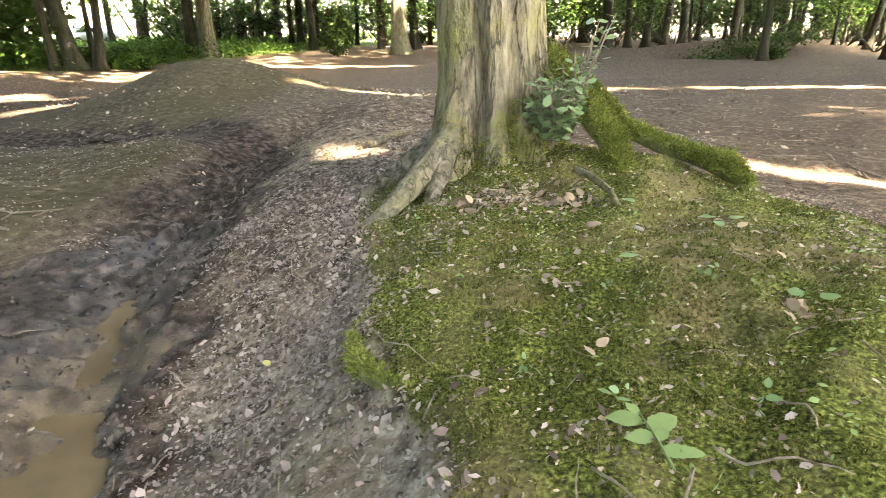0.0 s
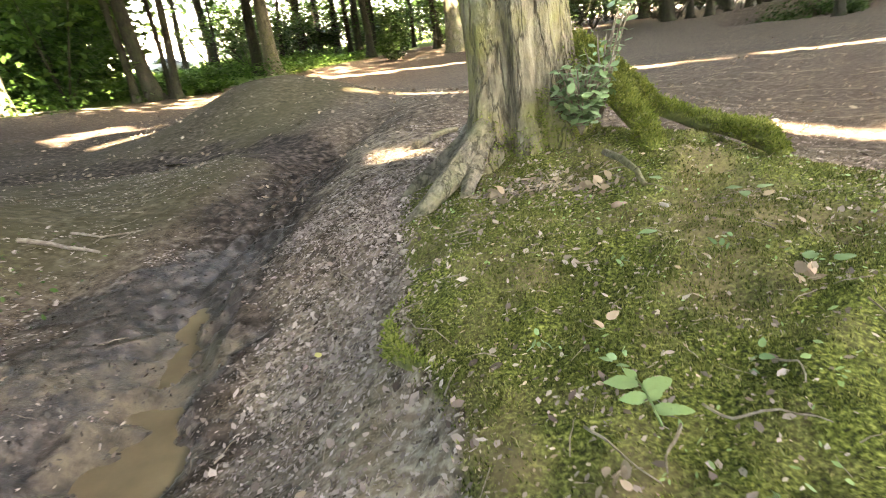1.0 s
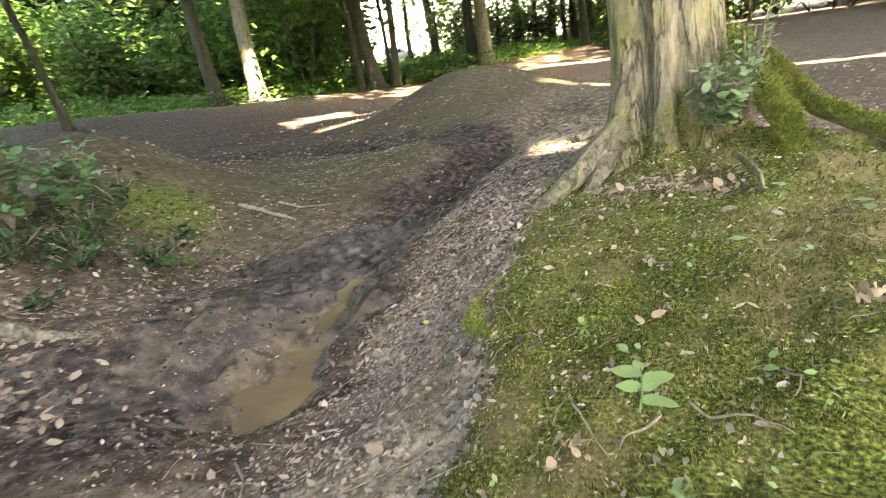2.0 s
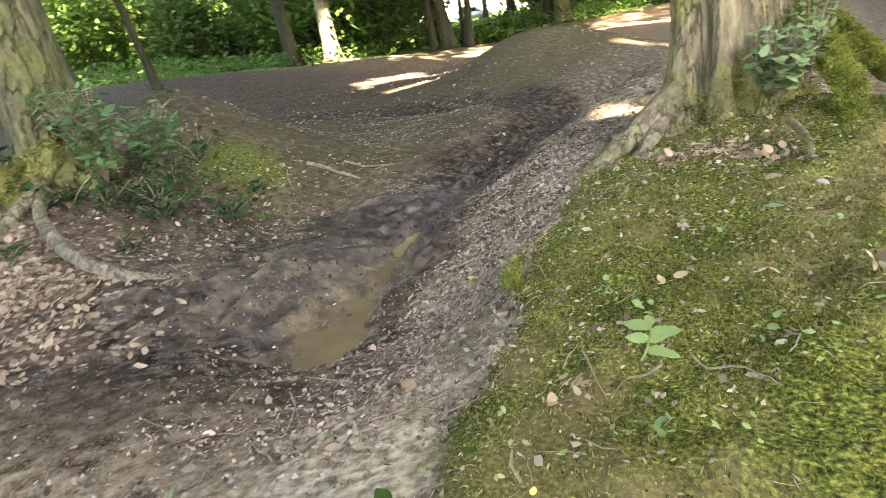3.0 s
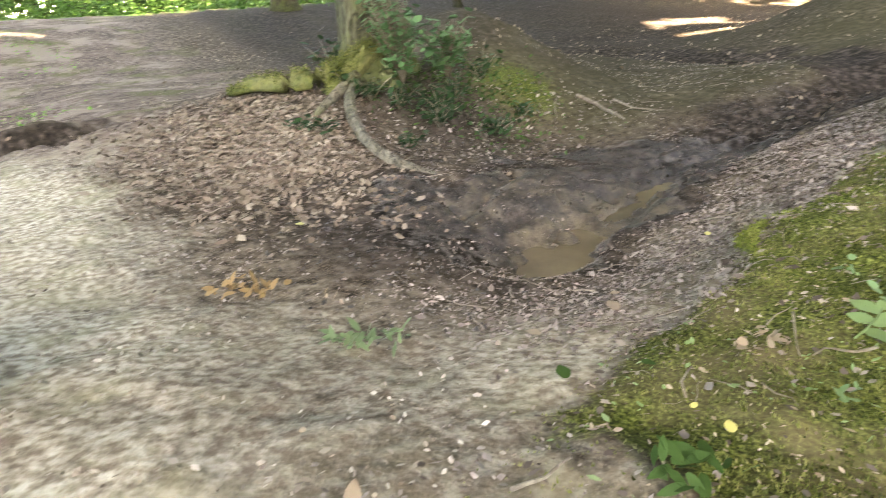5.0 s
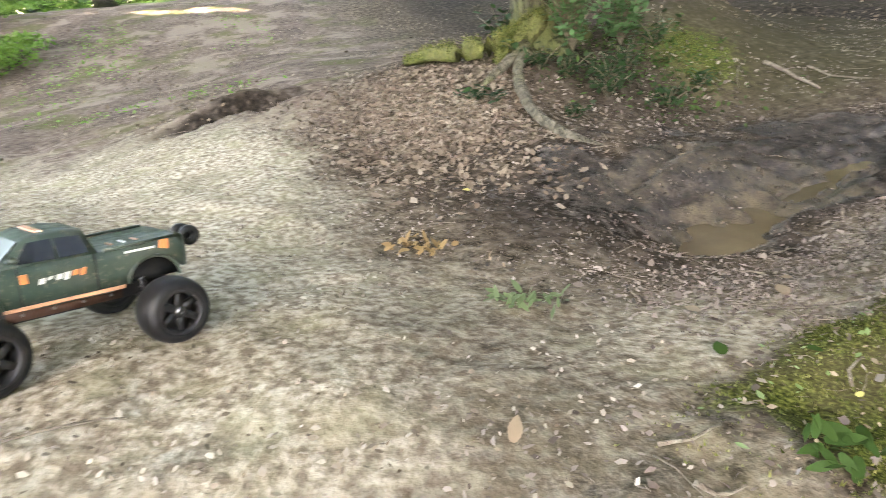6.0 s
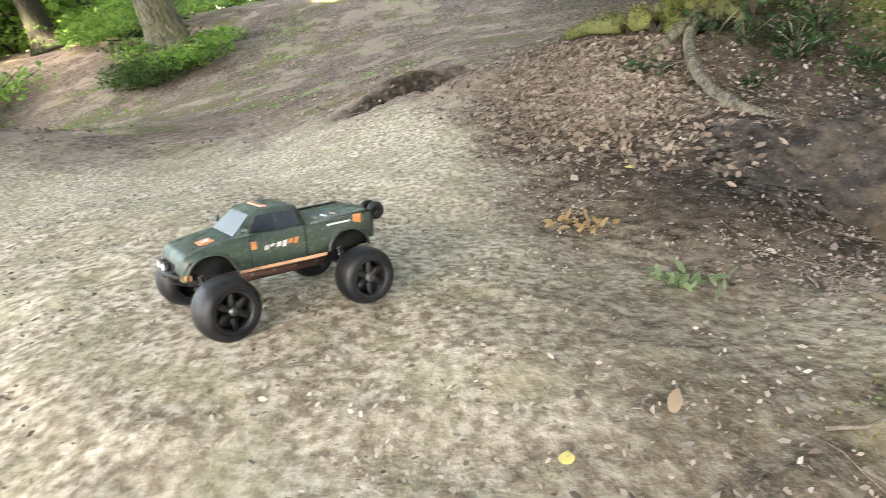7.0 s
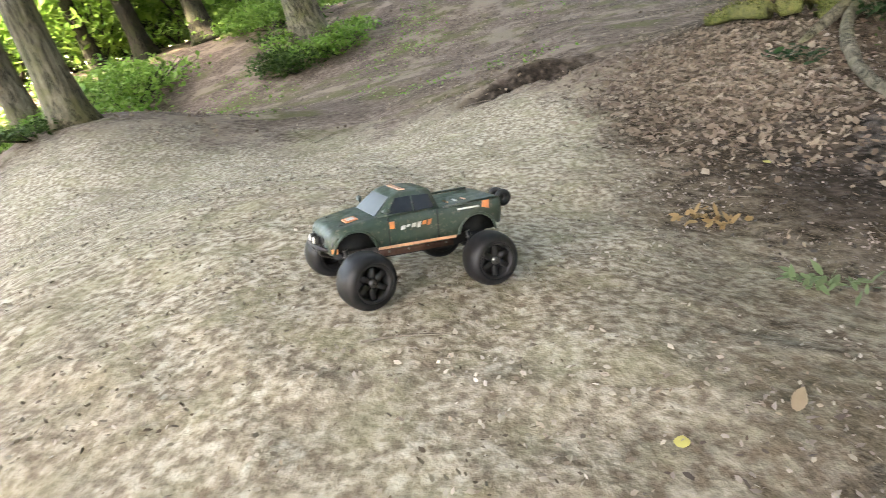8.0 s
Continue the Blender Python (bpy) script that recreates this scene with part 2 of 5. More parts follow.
def bark_material(name, low, high, green, green_amount=0.4, stretch=0.16, cracks=0.75):
    m, t, b = material(name, 0.9, 0.2)
    c = t.nodes.new("ShaderNodeTexCoord")
    s = t.nodes.new("ShaderNodeMapping")
    s.inputs["Scale"].default_value = (1, 1, stretch)
    t.links.new(c.outputs["Object"], s.inputs[0])
    n = node(t, "ShaderNodeTexNoise", Scale=26.0, Detail=5.0, Roughness=0.65)
    t.links.new(s.outputs[0], n.inputs["Vector"])
    k = texture(t, 3.2, 4)
    base = ramp(t, n.outputs[0], [(0.33, low), (0.5, tuple((p + q) / 2 for p, q in zip(low, high))), (0.66, high)])
    base = mix(t, ramp(t, k, [(0.45, (0, 0, 0)), (0.62, (green_amount,) * 3)]), base, green)
    t.links.new(base, b.inputs["Base Color"])
    s2 = t.nodes.new("ShaderNodeMapping")
    s2.inputs["Scale"].default_value = (1, 1, min(1, 0.75 * stretch))
    t.links.new(c.outputs["Object"], s2.inputs[0])
    crack = node(t, "ShaderNodeTexNoise", Scale=11.0, Detail=4.0, Roughness=0.6, Distortion=0.15)
    t.links.new(s2.outputs[0], crack.inputs["Vector"])
    line = ramp(t, crack.outputs[0], [(0.435, (0, 0, 0)), (0.465, (1, 1, 1)), (0.475, (1, 1, 1)), (0.505, (0, 0, 0))])
    line = maths(t, "MULTIPLY", line, cracks)
    t.links.new(mix(t, line, base, tuple(0.45 * v for v in low)), b.inputs["Base Color"])
    lumps = texture(t, 11, 3)
    relief(t, b, maths(t, "ADD", maths(t, "SUBTRACT", n.outputs[0], line), lumps), 0.9, 0.03)
    return m


def leaf_material(name, colours, rough=0.6, through=0.35, patch=None):
    """Leaves: colour varies leaf by leaf; some light passes through."""
    m, t, b = material(name, rough, 0.06)
    g = t.nodes.new("ShaderNodeNewGeometry")
    c = ramp(t, g.outputs["Random Per Island"], [(k / max(1, len(colours) - 1), col) for k, col in enumerate(colours)])
    c = mix(t, maths(t, "MULTIPLY", texture(t, 60, 2), 0.35), c, tuple(0.45 * v for v in colours[0]))
    if patch:  # darker and lighter growth in patches
        c = mix(t, ramp(t, texture(t, 7, 4, 0.6), [(0.44, (0.9, 0.9, 0.9)), (0.56, (0, 0, 0))]), c, patch, "MULTIPLY")
    t.links.new(c, b.inputs["Base Color"])
    if through:
        tr = t.nodes.new("ShaderNodeBsdfTranslucent")
        t.links.new(c, tr.inputs[0])
        ms = t.nodes.new("ShaderNodeMixShader")
        ms.inputs[0].default_value = through
        t.links.new(b.outputs[0], ms.inputs[1])
        t.links.new(tr.outputs[0], ms.inputs[2])
        t.links.new(ms.outputs[0], t.nodes["Material Output"].inputs[0])
    return m


def plain(name, colour, rough=0.5, metal=0.0, grime=0.35, spec=0.5):
    m, t, b = material(name, rough, spec)
    n = texture(t, 35, 4)
    c = mix(t, ramp(t, n, [(0.4, (0, 0, 0)), (0.75, (grime,) * 3)]), colour, tuple(0.5 * v + 0.03 for v in colour))
    t.links.new(c, b.inputs["Base Color"])
    b.inputs["Metallic"].default_value = metal
    return m


SOIL = ground_material()
BARK = bark_material("beech_bark", (0.055, 0.046, 0.030), (0.175, 0.152, 0.102), (0.15, 0.142, 0.046), 0.8, 0.22, 0.65)
# bark coloured near black so that trunks look backlit
SILHOUETTE_BARK = bark_material("silhouette_bark", (0.008, 0.007, 0.005), (0.036, 0.032, 0.022), (0.026, 0.034, 0.012), 0.6)


# ---------------------------------------------------------------- ground
def spread(low, high, step, far):
    """Even steps from low to high, then ever longer ones out to far on both sides."""
    inner = np.arange(low, high + step / 2, step)
    out, s = [], step
    v = 0.0
    while v < far:
        s *= 1.11
        v += s
        out.append(v)
    out = np.array(out)
    return np.concatenate([(low - out)[::-1], inner, inner[-1] + out])


def zones(x, y):
    """How mossy, muddy, pale, grassy and wet the ground is; mud also carries painted shade."""
    d = from_line(x, y, RUT)
    e = x - moss_edge(y)
    n = 0.12 * fbm(x, y, 0.35, 2, 31)
    moss = smooth(-0.05, 0.08, e + 0.3 * n) * smooth(3.6, 2.9, y) * smooth(-0.35, 0.55, y + 0.35 * vnoise(x, y, 0.45, 33) + 0.15 * vnoise(x, y, 0.17, 34)) * smooth(2.4, 1.4, x + 0.25 * (y - 1.5) + 0.4 * vnoise(x, y, 0.6, 35)) * (1 - 0.5 * bump(x, y, 0.34, 2.42, 0.17, 0.13))
    moss = np.maximum(moss, 0.75 * bump(x, y, -3.5, 3.0, 0.5, 0.4, -15))
    mud = smooth(0.64, 0.26, d + n) * smooth(7.5, 5.5, y) * smooth(0.5, 1.4, y + 0.25 * (x + 2))
    mud = np.maximum(mud, 1.6 * smooth(0.75, 0.2, from_line(x, y, RUT_NORTH) + 2 * n))
    mud = np.maximum(mud, 1.0 * smooth(1.15, 0.3, from_line(x, y, MUD) * (1 + 0.9 * smooth(2.6, 4.0, y)) + 3.5 * n) * smooth(-0.3, 0.9, y) * smooth(7.0, 6.0, y))
    # darker along the scar
    mud = np.maximum(mud, (1.5 + 4 * n) * bump(x, y, -4.58, -0.74, 0.42, 0.14, -75))
    # shade under the western tree's roots, painted in the mud tone
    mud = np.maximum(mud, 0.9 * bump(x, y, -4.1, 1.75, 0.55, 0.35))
    # churned mud at the rut's southern end
    mud = np.maximum(mud, (0.6 + 2 * n) * bump(x, y, -0.9, 0.85, 0.5, 0.45, 35))
    # dark humus behind the western trunk, with the bush's shade painted in
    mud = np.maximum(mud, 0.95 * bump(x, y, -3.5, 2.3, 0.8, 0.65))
    # dark soil of the bramble hollow, its deep shade painted in too
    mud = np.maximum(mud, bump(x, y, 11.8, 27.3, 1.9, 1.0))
    # shade over the north-western dirt, painted with the same dark tone
    mud = np.maximum(mud, (0.45 + 0.3 * smooth(-5.0, -7.0, x) + 1.2 * n) * smooth(-3.0, -4.5, x) * smooth(2.0, 3.4, y) * smooth(17, 12, y))
    # darker dirt in the north-east
    mud = np.maximum(mud, (0.42 + 1.2 * n) * smooth(0.6, 1.6, x) * smooth(3.2, 4.4, y) * smooth(19, 14, y))
    olive = (0.12 + 0.6 * n) * smooth(-4.8, -6.2, x + n) * smooth(3.5, 1.5, y) * smooth(-9, -6, y) + 1.7 * bump(x, y, -4.3, 10.9, 1.9, 1.0, 20) + 1.1 * bump(x, y, -4.2, 5.3, 1.5, 0.8) + 0.8 * bump(x, y, -5.4, 3.9, 1.2, 0.7, -25) + 1.1 * smooth(-2.0, -2.9, x + n) * smooth(2.6, 3.6, y) * smooth(13, 10, y)
    wet = np.maximum(smooth(0.45, 0.15, d + n), 0.75 * smooth(0.75, 0.3, from_line(x, y, MUD) + 3 * n)) * smooth(4.5, 3.2, y) * smooth(0.3, 1.1, y)
    silt = 0.72 * smooth(0.3, 0.08, from_line(x, y, RUTS) + 1.5 * n) * smooth(2.9, 2.3, y) + 0.5 * smooth(0.25, 0.08, from_line(x, y, RUT_WEST) + n)
    silt = silt * smooth(-0.6, -0.95, x)
    pale = 1.1 * smooth(0.05, -1.15, y + 0.35 * vnoise(x, y, 0.7, 36) + 0.15 * vnoise(x, y, 0.2, 37) + 0.08 * (x + 1)) * smooth(-5.3, -3.0, x + 3 * n) * smooth(-6.5, -4.5, y) * smooth(3.2, 1.6, x)
    # the 0.25 term paints the soil paler along the bank's sunlit streak
    pale = np.clip(pale + 0.42 * bump(x, y, -0.45, 1.35, 0.4, 0.75, 12) + 0.36 * bump(x, y, -0.1, 0.0, 1.0, 0.55) + 0.25 * bump(x, y, -0.95, 4.6, 0.35, 0.95, 35) + 0.4 * bump(x, y, -0.02, 0.55, 0.25, 0.3), 0, 1)
    pale = pale * (1 - moss) * (1 - 0.8 * np.clip(mud, 0, 1))
    dust = 1.1 * smooth(-2.6, -4.2, x + 3 * n) * smooth(0.9 + 2.2 * smooth(-4.8, -6.5, x), -0.3, y + 0.4 * vnoise(x, y, 0.8, 38)) * (1 - 0.9 * np.clip(mud, 0, 1))
    grass = smooth(17, 22, -x + 0.3 * y + 1.5 * n) * smooth(-30, -20, y - 1.2 * (x + 14))
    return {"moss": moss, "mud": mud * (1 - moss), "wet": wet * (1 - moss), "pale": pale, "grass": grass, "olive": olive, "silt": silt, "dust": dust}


def ground():
    xs, ys = spread(-4.4, 2.4, 0.028, 260), spread(-3.4, 5.6, 0.03, 260)
    gx, gy = np.meshgrid(xs, ys)
    x, y = gx.ravel(), gy.ravel()
    z = height(x, y)
    w = len(xs)
    i = np.arange(len(ys) - 1)[:, None] * w + np.arange(w - 1)[None, :]
    i = i.ravel()
    me = bpy.data.meshes.new("ground")
    me.from_pydata(np.stack([x, y, z], 1).tolist(), [], np.stack([i, i + 1, i + w + 1, i + w], 1).tolist())
    for name, v in zones(x, y).items():
        me.attributes.new(name, "FLOAT", "POINT").data.foreach_set("value", v.astype(np.float32))
    me.shade_smooth()
    me.materials.append(SOIL)
    return tagged(new("ground", me), "bare woodland soil with moss, mud and trodden humps", "ground", kind="structure")


ground()


# ---------------------------------------------------------------- making things
def mesh_of(name, bm, mat, flat=False):
    me = bpy.data.meshes.new(name)
    bm.to_mesh(me)
    bm.free()
    me.materials.append(mat)
    if not flat:
        me.shade_smooth()
    return me


def part(name, bm, mat, parent, label="", flat=False):
    ob = new(name, mesh_of(name, bm, mat, flat))
    ob.parent = parent
    if label:
        ob["label"] = label
    return ob


def thing(name, at, label, category, group="", turn=None, kind=""):
    ob = new(name)
    ob.matrix_world = Matrix.Translation(at) @ (turn if turn is not None else Matrix())
    return tagged(ob, label, category, group, kind)


def tube(bm, points, radii, sides=10, wobble=0.0, seed=0, squash=1.0):
    """A bent tapering tube through the points."""
    rings = []
    pts = [Vector(p) for p in points]
    for k, p in enumerate(pts):
        way = (pts[min(k + 1, len(pts) - 1)] - pts[max(k - 1, 0)]).normalized()
        side = way.cross(Vector((0.3, 0.9, 0.2)) if abs(way.y) < 0.9 else Vector((1, 0, 0))).normalized()
        up = way.cross(side)
        ring = []
        for s in range(sides):
            a = 2 * math.pi * s / sides
            r = radii[k] * (1 + wobble * noise.noise(Vector((math.cos(a) * 1.3, math.sin(a) * 1.3, k * 0.16 + seed * 7.7))))
            ring.append(bm.verts.new(p + (side * math.cos(a) + up * math.sin(a) * squash) * r))
        rings.append(ring)
    for a, b in zip(rings, rings[1:]):
        for s in range(sides):
            bm.faces.new((a[s], a[(s + 1) % sides], b[(s + 1) % sides], b[s]))
    bm.faces.new(rings[0][::-1])
    bm.faces.new(rings[-1])
    return rings


def box(bm, low, high, m=Matrix()):
    v = [bm.verts.new(m @ Vector((x, y, z))) for z in (low[2], high[2]) for y in (low[1], high[1]) for x in (low[0], high[0])]
    for f in ((0, 2, 3, 1), (4, 5, 7, 6), (0, 1, 5, 4), (2, 6, 7, 3), (0, 4, 6, 2), (1, 3, 7, 5)):
        bm.faces.new([v[k] for k in f])
    return v


def quick_mesh(name, verts, faces, mat):
    """A mesh from arrays of places and of faces that all have as many corners."""
    me = bpy.data.meshes.new(name)
    verts, faces = np.asarray(verts, np.float32), np.asarray(faces, np.int32)
    n, k = faces.shape
    me.vertices.add(len(verts))
    me.vertices.foreach_set("co", verts.ravel())
    me.loops.add(n * k)
    me.loops.foreach_set("vertex_index", faces.ravel())
    me.polygons.add(n)
    me.polygons.foreach_set("loop_start", np.arange(0, n * k, k, dtype=np.int32))
    me.update(calc_edges=True)
    me.materials.append(mat)
    return me


# Shapes that are strewn: a curled leaf, a flake, a tuft of three blades.
LEAF_V = np.array([(0, -0.5, 0.02), (-0.27, -0.12, 0.09), (0, 0, 0), (0.27, -0.12, 0.07), (-0.2, 0.24, 0.08), (0.2, 0.24, 0.05), (0, 0.55, 0.12)])
LEAF_F = np.array([(0, 3, 2), (0, 2, 1), (1, 2, 4), (2, 3, 5), (2, 5, 6), (2, 6, 4)])
FLAKE_V = np.array([(-0.12, -0.6, 0.05), (0.3, -0.28, 0.0), (0.24, 0.3, 0.1), (-0.05, 0.62, 0.02), (-0.33, 0.05, 0.08)])
FLAKE_F = np.array([(0, 1, 2), (0, 2, 4), (2, 3, 4)])
TUFT_V = np.array([(-0.25, 0, 0), (0.25, 0.05, 0), (0.12, 0.25, 1.0), (0, -0.3, 0), (0.05, 0.28, 0), (-0.35, 0.0, 0.8), (0.2, -0.25, 0), (-0.1, 0.1, 0), (0.3, -0.3, 0.9)])
TUFT_F = np.array([(0, 1, 2), (3, 4, 5), (6, 7, 8)])
OVAL_V, OVAL_F = [], []
for row in range(8):
    f = row / 7
    half = 0.28 * math.sin(math.pi * (0.04 + 0.94 * f**0.85)) ** 0.75
    OVAL_V += [(-half, f - 0.53, 0.12 * half), (0, f - 0.5, -0.2 * (f - 0.4) ** 2), (half, f - 0.53, 0.12 * half)]
    if row < 7:
        a = 3 * row
        OVAL_F += [(a, a + 1, a + 4), (a, a + 4, a + 3), (a + 1, a + 2, a + 5), (a + 1, a + 5, a + 4)]
OVAL_V, OVAL_F = np.array(OVAL_V), np.array(OVAL_F)
SPRAY_V = np.array([(0, -0.5, 0), (0.3, 0, 0.06), (0, 0.55, 0), (-0.3, 0, 0.06)])
SPRAY_F = np.array([(0, 1, 2), (0, 2, 3)])


def strewn(rng, shape_v, shape_f, at, up, size, tilt=0.25, flat=1.0):
    """Copies of a shape at the places, each turned at random about its up direction and tilted a little."""
    n = len(at)
    up = np.asarray(up, float) + rng.normal(0, tilt, (n, 3))
    up /= np.linalg.norm(up, axis=1, keepdims=True)
    a = rng.normal(0, 1, (n, 3))
    u = np.cross(up, a)
    u /= np.linalg.norm(u, axis=1, keepdims=True)
    v = np.cross(up, u)
    s = np.asarray(size, float)[:, None, None]
    p = shape_v[None] * s
    wide = rng.uniform(0.75, 1.25, (n, 1, 1))
    out = (p[..., :1] * wide) * u[:, None] + p[..., 1:2] * v[:, None] + p[..., 2:] * flat * rng.uniform(-0.6, 1.6, (n, 1, 1)) * up[:, None]
    if shape_v is TUFT_V:
        out = p[..., :1] * u[:, None] + p[..., 1:2] * v[:, None] + p[..., 2:] * rng.uniform(0.6, 1.5, (n, 1, 1)) * up[:, None]
    out = out + np.asarray(at)[:, None]
    f = shape_f[None] + (np.arange(n) * len(shape_v))[:, None, None]
    return out.reshape(-1, 3), f.reshape(-1, shape_f.shape[1])


def ground_up(x, y, e=0.03):
    gx = (land(x + e, y) - land(x - e, y)) / (2 * e)
    gy = (land(x, y + e) - land(x, y - e)) / (2 * e)
    up = np.stack([-gx, -gy, np.ones_like(gx)], 1)
    return up / np.linalg.norm(up, axis=1, keepdims=True)


GREEN = leaf_material("green_leaves", [(0.017, 0.0357, 0.011), (0.0306, 0.0578, 0.0161), (0.0527, 0.0892, 0.0238)], 0.5, 0.3)
SHRUB_GREEN = leaf_material("shrub_leaves", [(0.008, 0.022, 0.008), (0.018, 0.043, 0.016), (0.040, 0.078, 0.030)], 0.45, 0.3)
FRESH_GREEN = leaf_material("fresh_leaves", [(0.125, 0.19, 0.075), (0.17, 0.245, 0.105), (0.21, 0.285, 0.14)], 0.45, 0.4)
HERB_GREEN = leaf_material("herb_leaves", [(0.0196, 0.0434, 0.0112), (0.035, 0.07, 0.0182), (0.0616, 0.105, 0.0294)], 0.6, 0.35)
MOSS_GREEN = leaf_material("moss_blades", [(0.024, 0.030, 0.008), (0.082, 0.094, 0.024), (0.15, 0.157, 0.044), (0.235, 0.215, 0.092)], 0.8, 0.25, (0.55, 0.62, 0.55))
ROOT_MOSS = leaf_material("root_moss", [(0.055, 0.070, 0.014), (0.12, 0.145, 0.030), (0.19, 0.21, 0.052), (0.25, 0.25, 0.085)], 0.8, 0.25, (0.65, 0.72, 0.6))
SUNNY_GREEN = leaf_material("sunny_leaves", [(0.070, 0.150, 0.028), (0.12, 0.225, 0.046), (0.175, 0.29, 0.072)], 0.5, 0.45)
CLEARING_GREEN = leaf_material("clearing_leaves", [(0.024, 0.057, 0.0125), (0.044, 0.093, 0.020), (0.074, 0.136, 0.032)], 0.5, 0.45)
LITTER = leaf_material("dead_leaves", [(0.050, 0.038, 0.031), (0.14, 0.110, 0.093), (0.215, 0.175, 0.150), (0.31, 0.258, 0.226), (0.10, 0.078, 0.066)], 0.7, 0.1)
TAN = leaf_material("tan_leaves", [(0.15, 0.112, 0.076), (0.25, 0.193, 0.138), (0.36, 0.293, 0.222)], 0.7, 0.15)
YELLOW = leaf_material("yellow_leaf", [(0.42, 0.37, 0.12), (0.46, 0.42, 0.17)], 0.6, 0.2)
TWIG = bark_material("twig_bark", (0.07, 0.055, 0.040), (0.21, 0.175, 0.135), (0.13, 0.115, 0.08), 0.3, 1.0, 0.0)
MOSS_BARK = bark_material("mossy_bark", (0.03, 0.04, 0.009), (0.11, 0.125, 0.028), (0.12, 0.10, 0.06), 0.35, 1.0, 0.0)
ROOT_BARK = bark_material("root_bark", (0.045, 0.039, 0.028), (0.145, 0.128, 0.094), (0.10, 0.10, 0.042), 0.5, 0.7, 0.5)

# ---------------------------------------------------------------- canopy gaps
# Where the sun reaches the ground between the crowns: centre, half length, half width, turn in degrees.
SUNLIT = [
    (3.4, 13.4, 2.1, 0.6, -8), (6.9, 12.8, 2.5, 0.55, -14), (10.0, 12.3, 1.6, 0.5, -10), (3.2, 4.3, 1.5, 0.4, -40), (-1.4, 5.1, 0.85, 0.185, -40), (-0.85, 4.5, 0.75, 0.175, -45), (-1.3, 4.2, 0.6, 0.2, -40),
    (-1.4, 10.4, 1.5, 0.35, -5), (-8.4, 12.2, 1.5, 1.0, 45), (-6.9, 10.6, 0.9, 0.5, 25), (-4.5, 4.25, 0.5, 0.3, 10),
    (-15.5, -1.8, 2.5, 0.4, 60), (-21.5, -13.5, 4.0, 2.2, 35), (-12.5, -15.5, 4.0, 2.2, 20), (-24, -16, 5, 3, 30), (-3.6, -3.25, 0.4, 0.12, 0),
    (-15.8, 18.3, 1.3, 1.3, 0), (-27, 24, 4, 1.2, 30), (-25, 13, 3.5, 0.8, 60), (3, 45, 12, 1.2, 0), (-4.5, 25, 4.0, 0.7, 0),
]


def sunlit(p):
    """Whether the shadow of each place falls on a sunlit patch of ground."""
    k = (p[:, 2] + 0.3) / SUN_FROM.z
    x, y = p[:, 0] - SUN_FROM.x * k, p[:, 1] - SUN_FROM.y * k
    lit, ragged = np.zeros(len(p), bool), 1 + 0.9 * vnoise(x, y, 0.45, 88)
    for cx, cy, a, b, deg in SUNLIT:
        c, s = math.cos(radians(deg)), math.sin(radians(deg))
        u, v = (x - cx) * c + (y - cy) * s, -(x - cx) * s + (y - cy) * c
        lit |= (u / a) ** 2 + (v / b) ** 2 < ragged
    return lit


def added_opening(p, rng):
    """Leaves left out east and south-east, an unseen added opening that brightens near ground."""
    k = (p[:, 2] + 0.3) / SUN_FROM.z
    x, y = p[:, 0] - SUN_FROM.x * k, p[:, 1] - SUN_FROM.y * k
    bare = (x > 3.0 + 0.9 * np.maximum(y, 0))
    return bare & (rng.uniform(0, 1, len(p)) < 0.85)


def leaf_cloud(rng, centre, radii, count, clumps, size, spread_=0.35):
    """Leaves in clumps within a lumpy ellipsoid, with gaps between the clumps."""
    c = rng.normal(0, 1, (clumps, 3))
    c /= np.linalg.norm(c, axis=1, keepdims=True)
    c *= rng.uniform(0.35, 1.0, (clumps, 1)) ** 0.6
    k = rng.integers(0, clumps, count)
    p = (c[k] + rng.normal(0, spread_ * 0.5, (count, 3))) * np.asarray(radii) + np.asarray(centre)
    return p, rng.uniform(0.6, 1.3, count) * size


# ---------------------------------------------------------------- trees
def crown(t, rng, base, foot, top, wide, count, size, mat):
    p, s = leaf_cloud(rng, (base.x, base.y, base.z + (foot + top) / 2), (wide, wide, (top - foot) / 2), count, int(60 * max(1, wide / 6) ** 2), size)
    keep = ~sunlit(p) & ~added_opening(p, rng)
    p, s = p[keep], s[keep]
    v, f = strewn(rng, SPRAY_V, SPRAY_F, p - np.array(base), np.tile((0, 0, 1.0), (len(p), 1)), s, 0.7)
    ob = new("crown", quick_mesh("crown", v, f, mat))
    ob.parent = t
    return ob


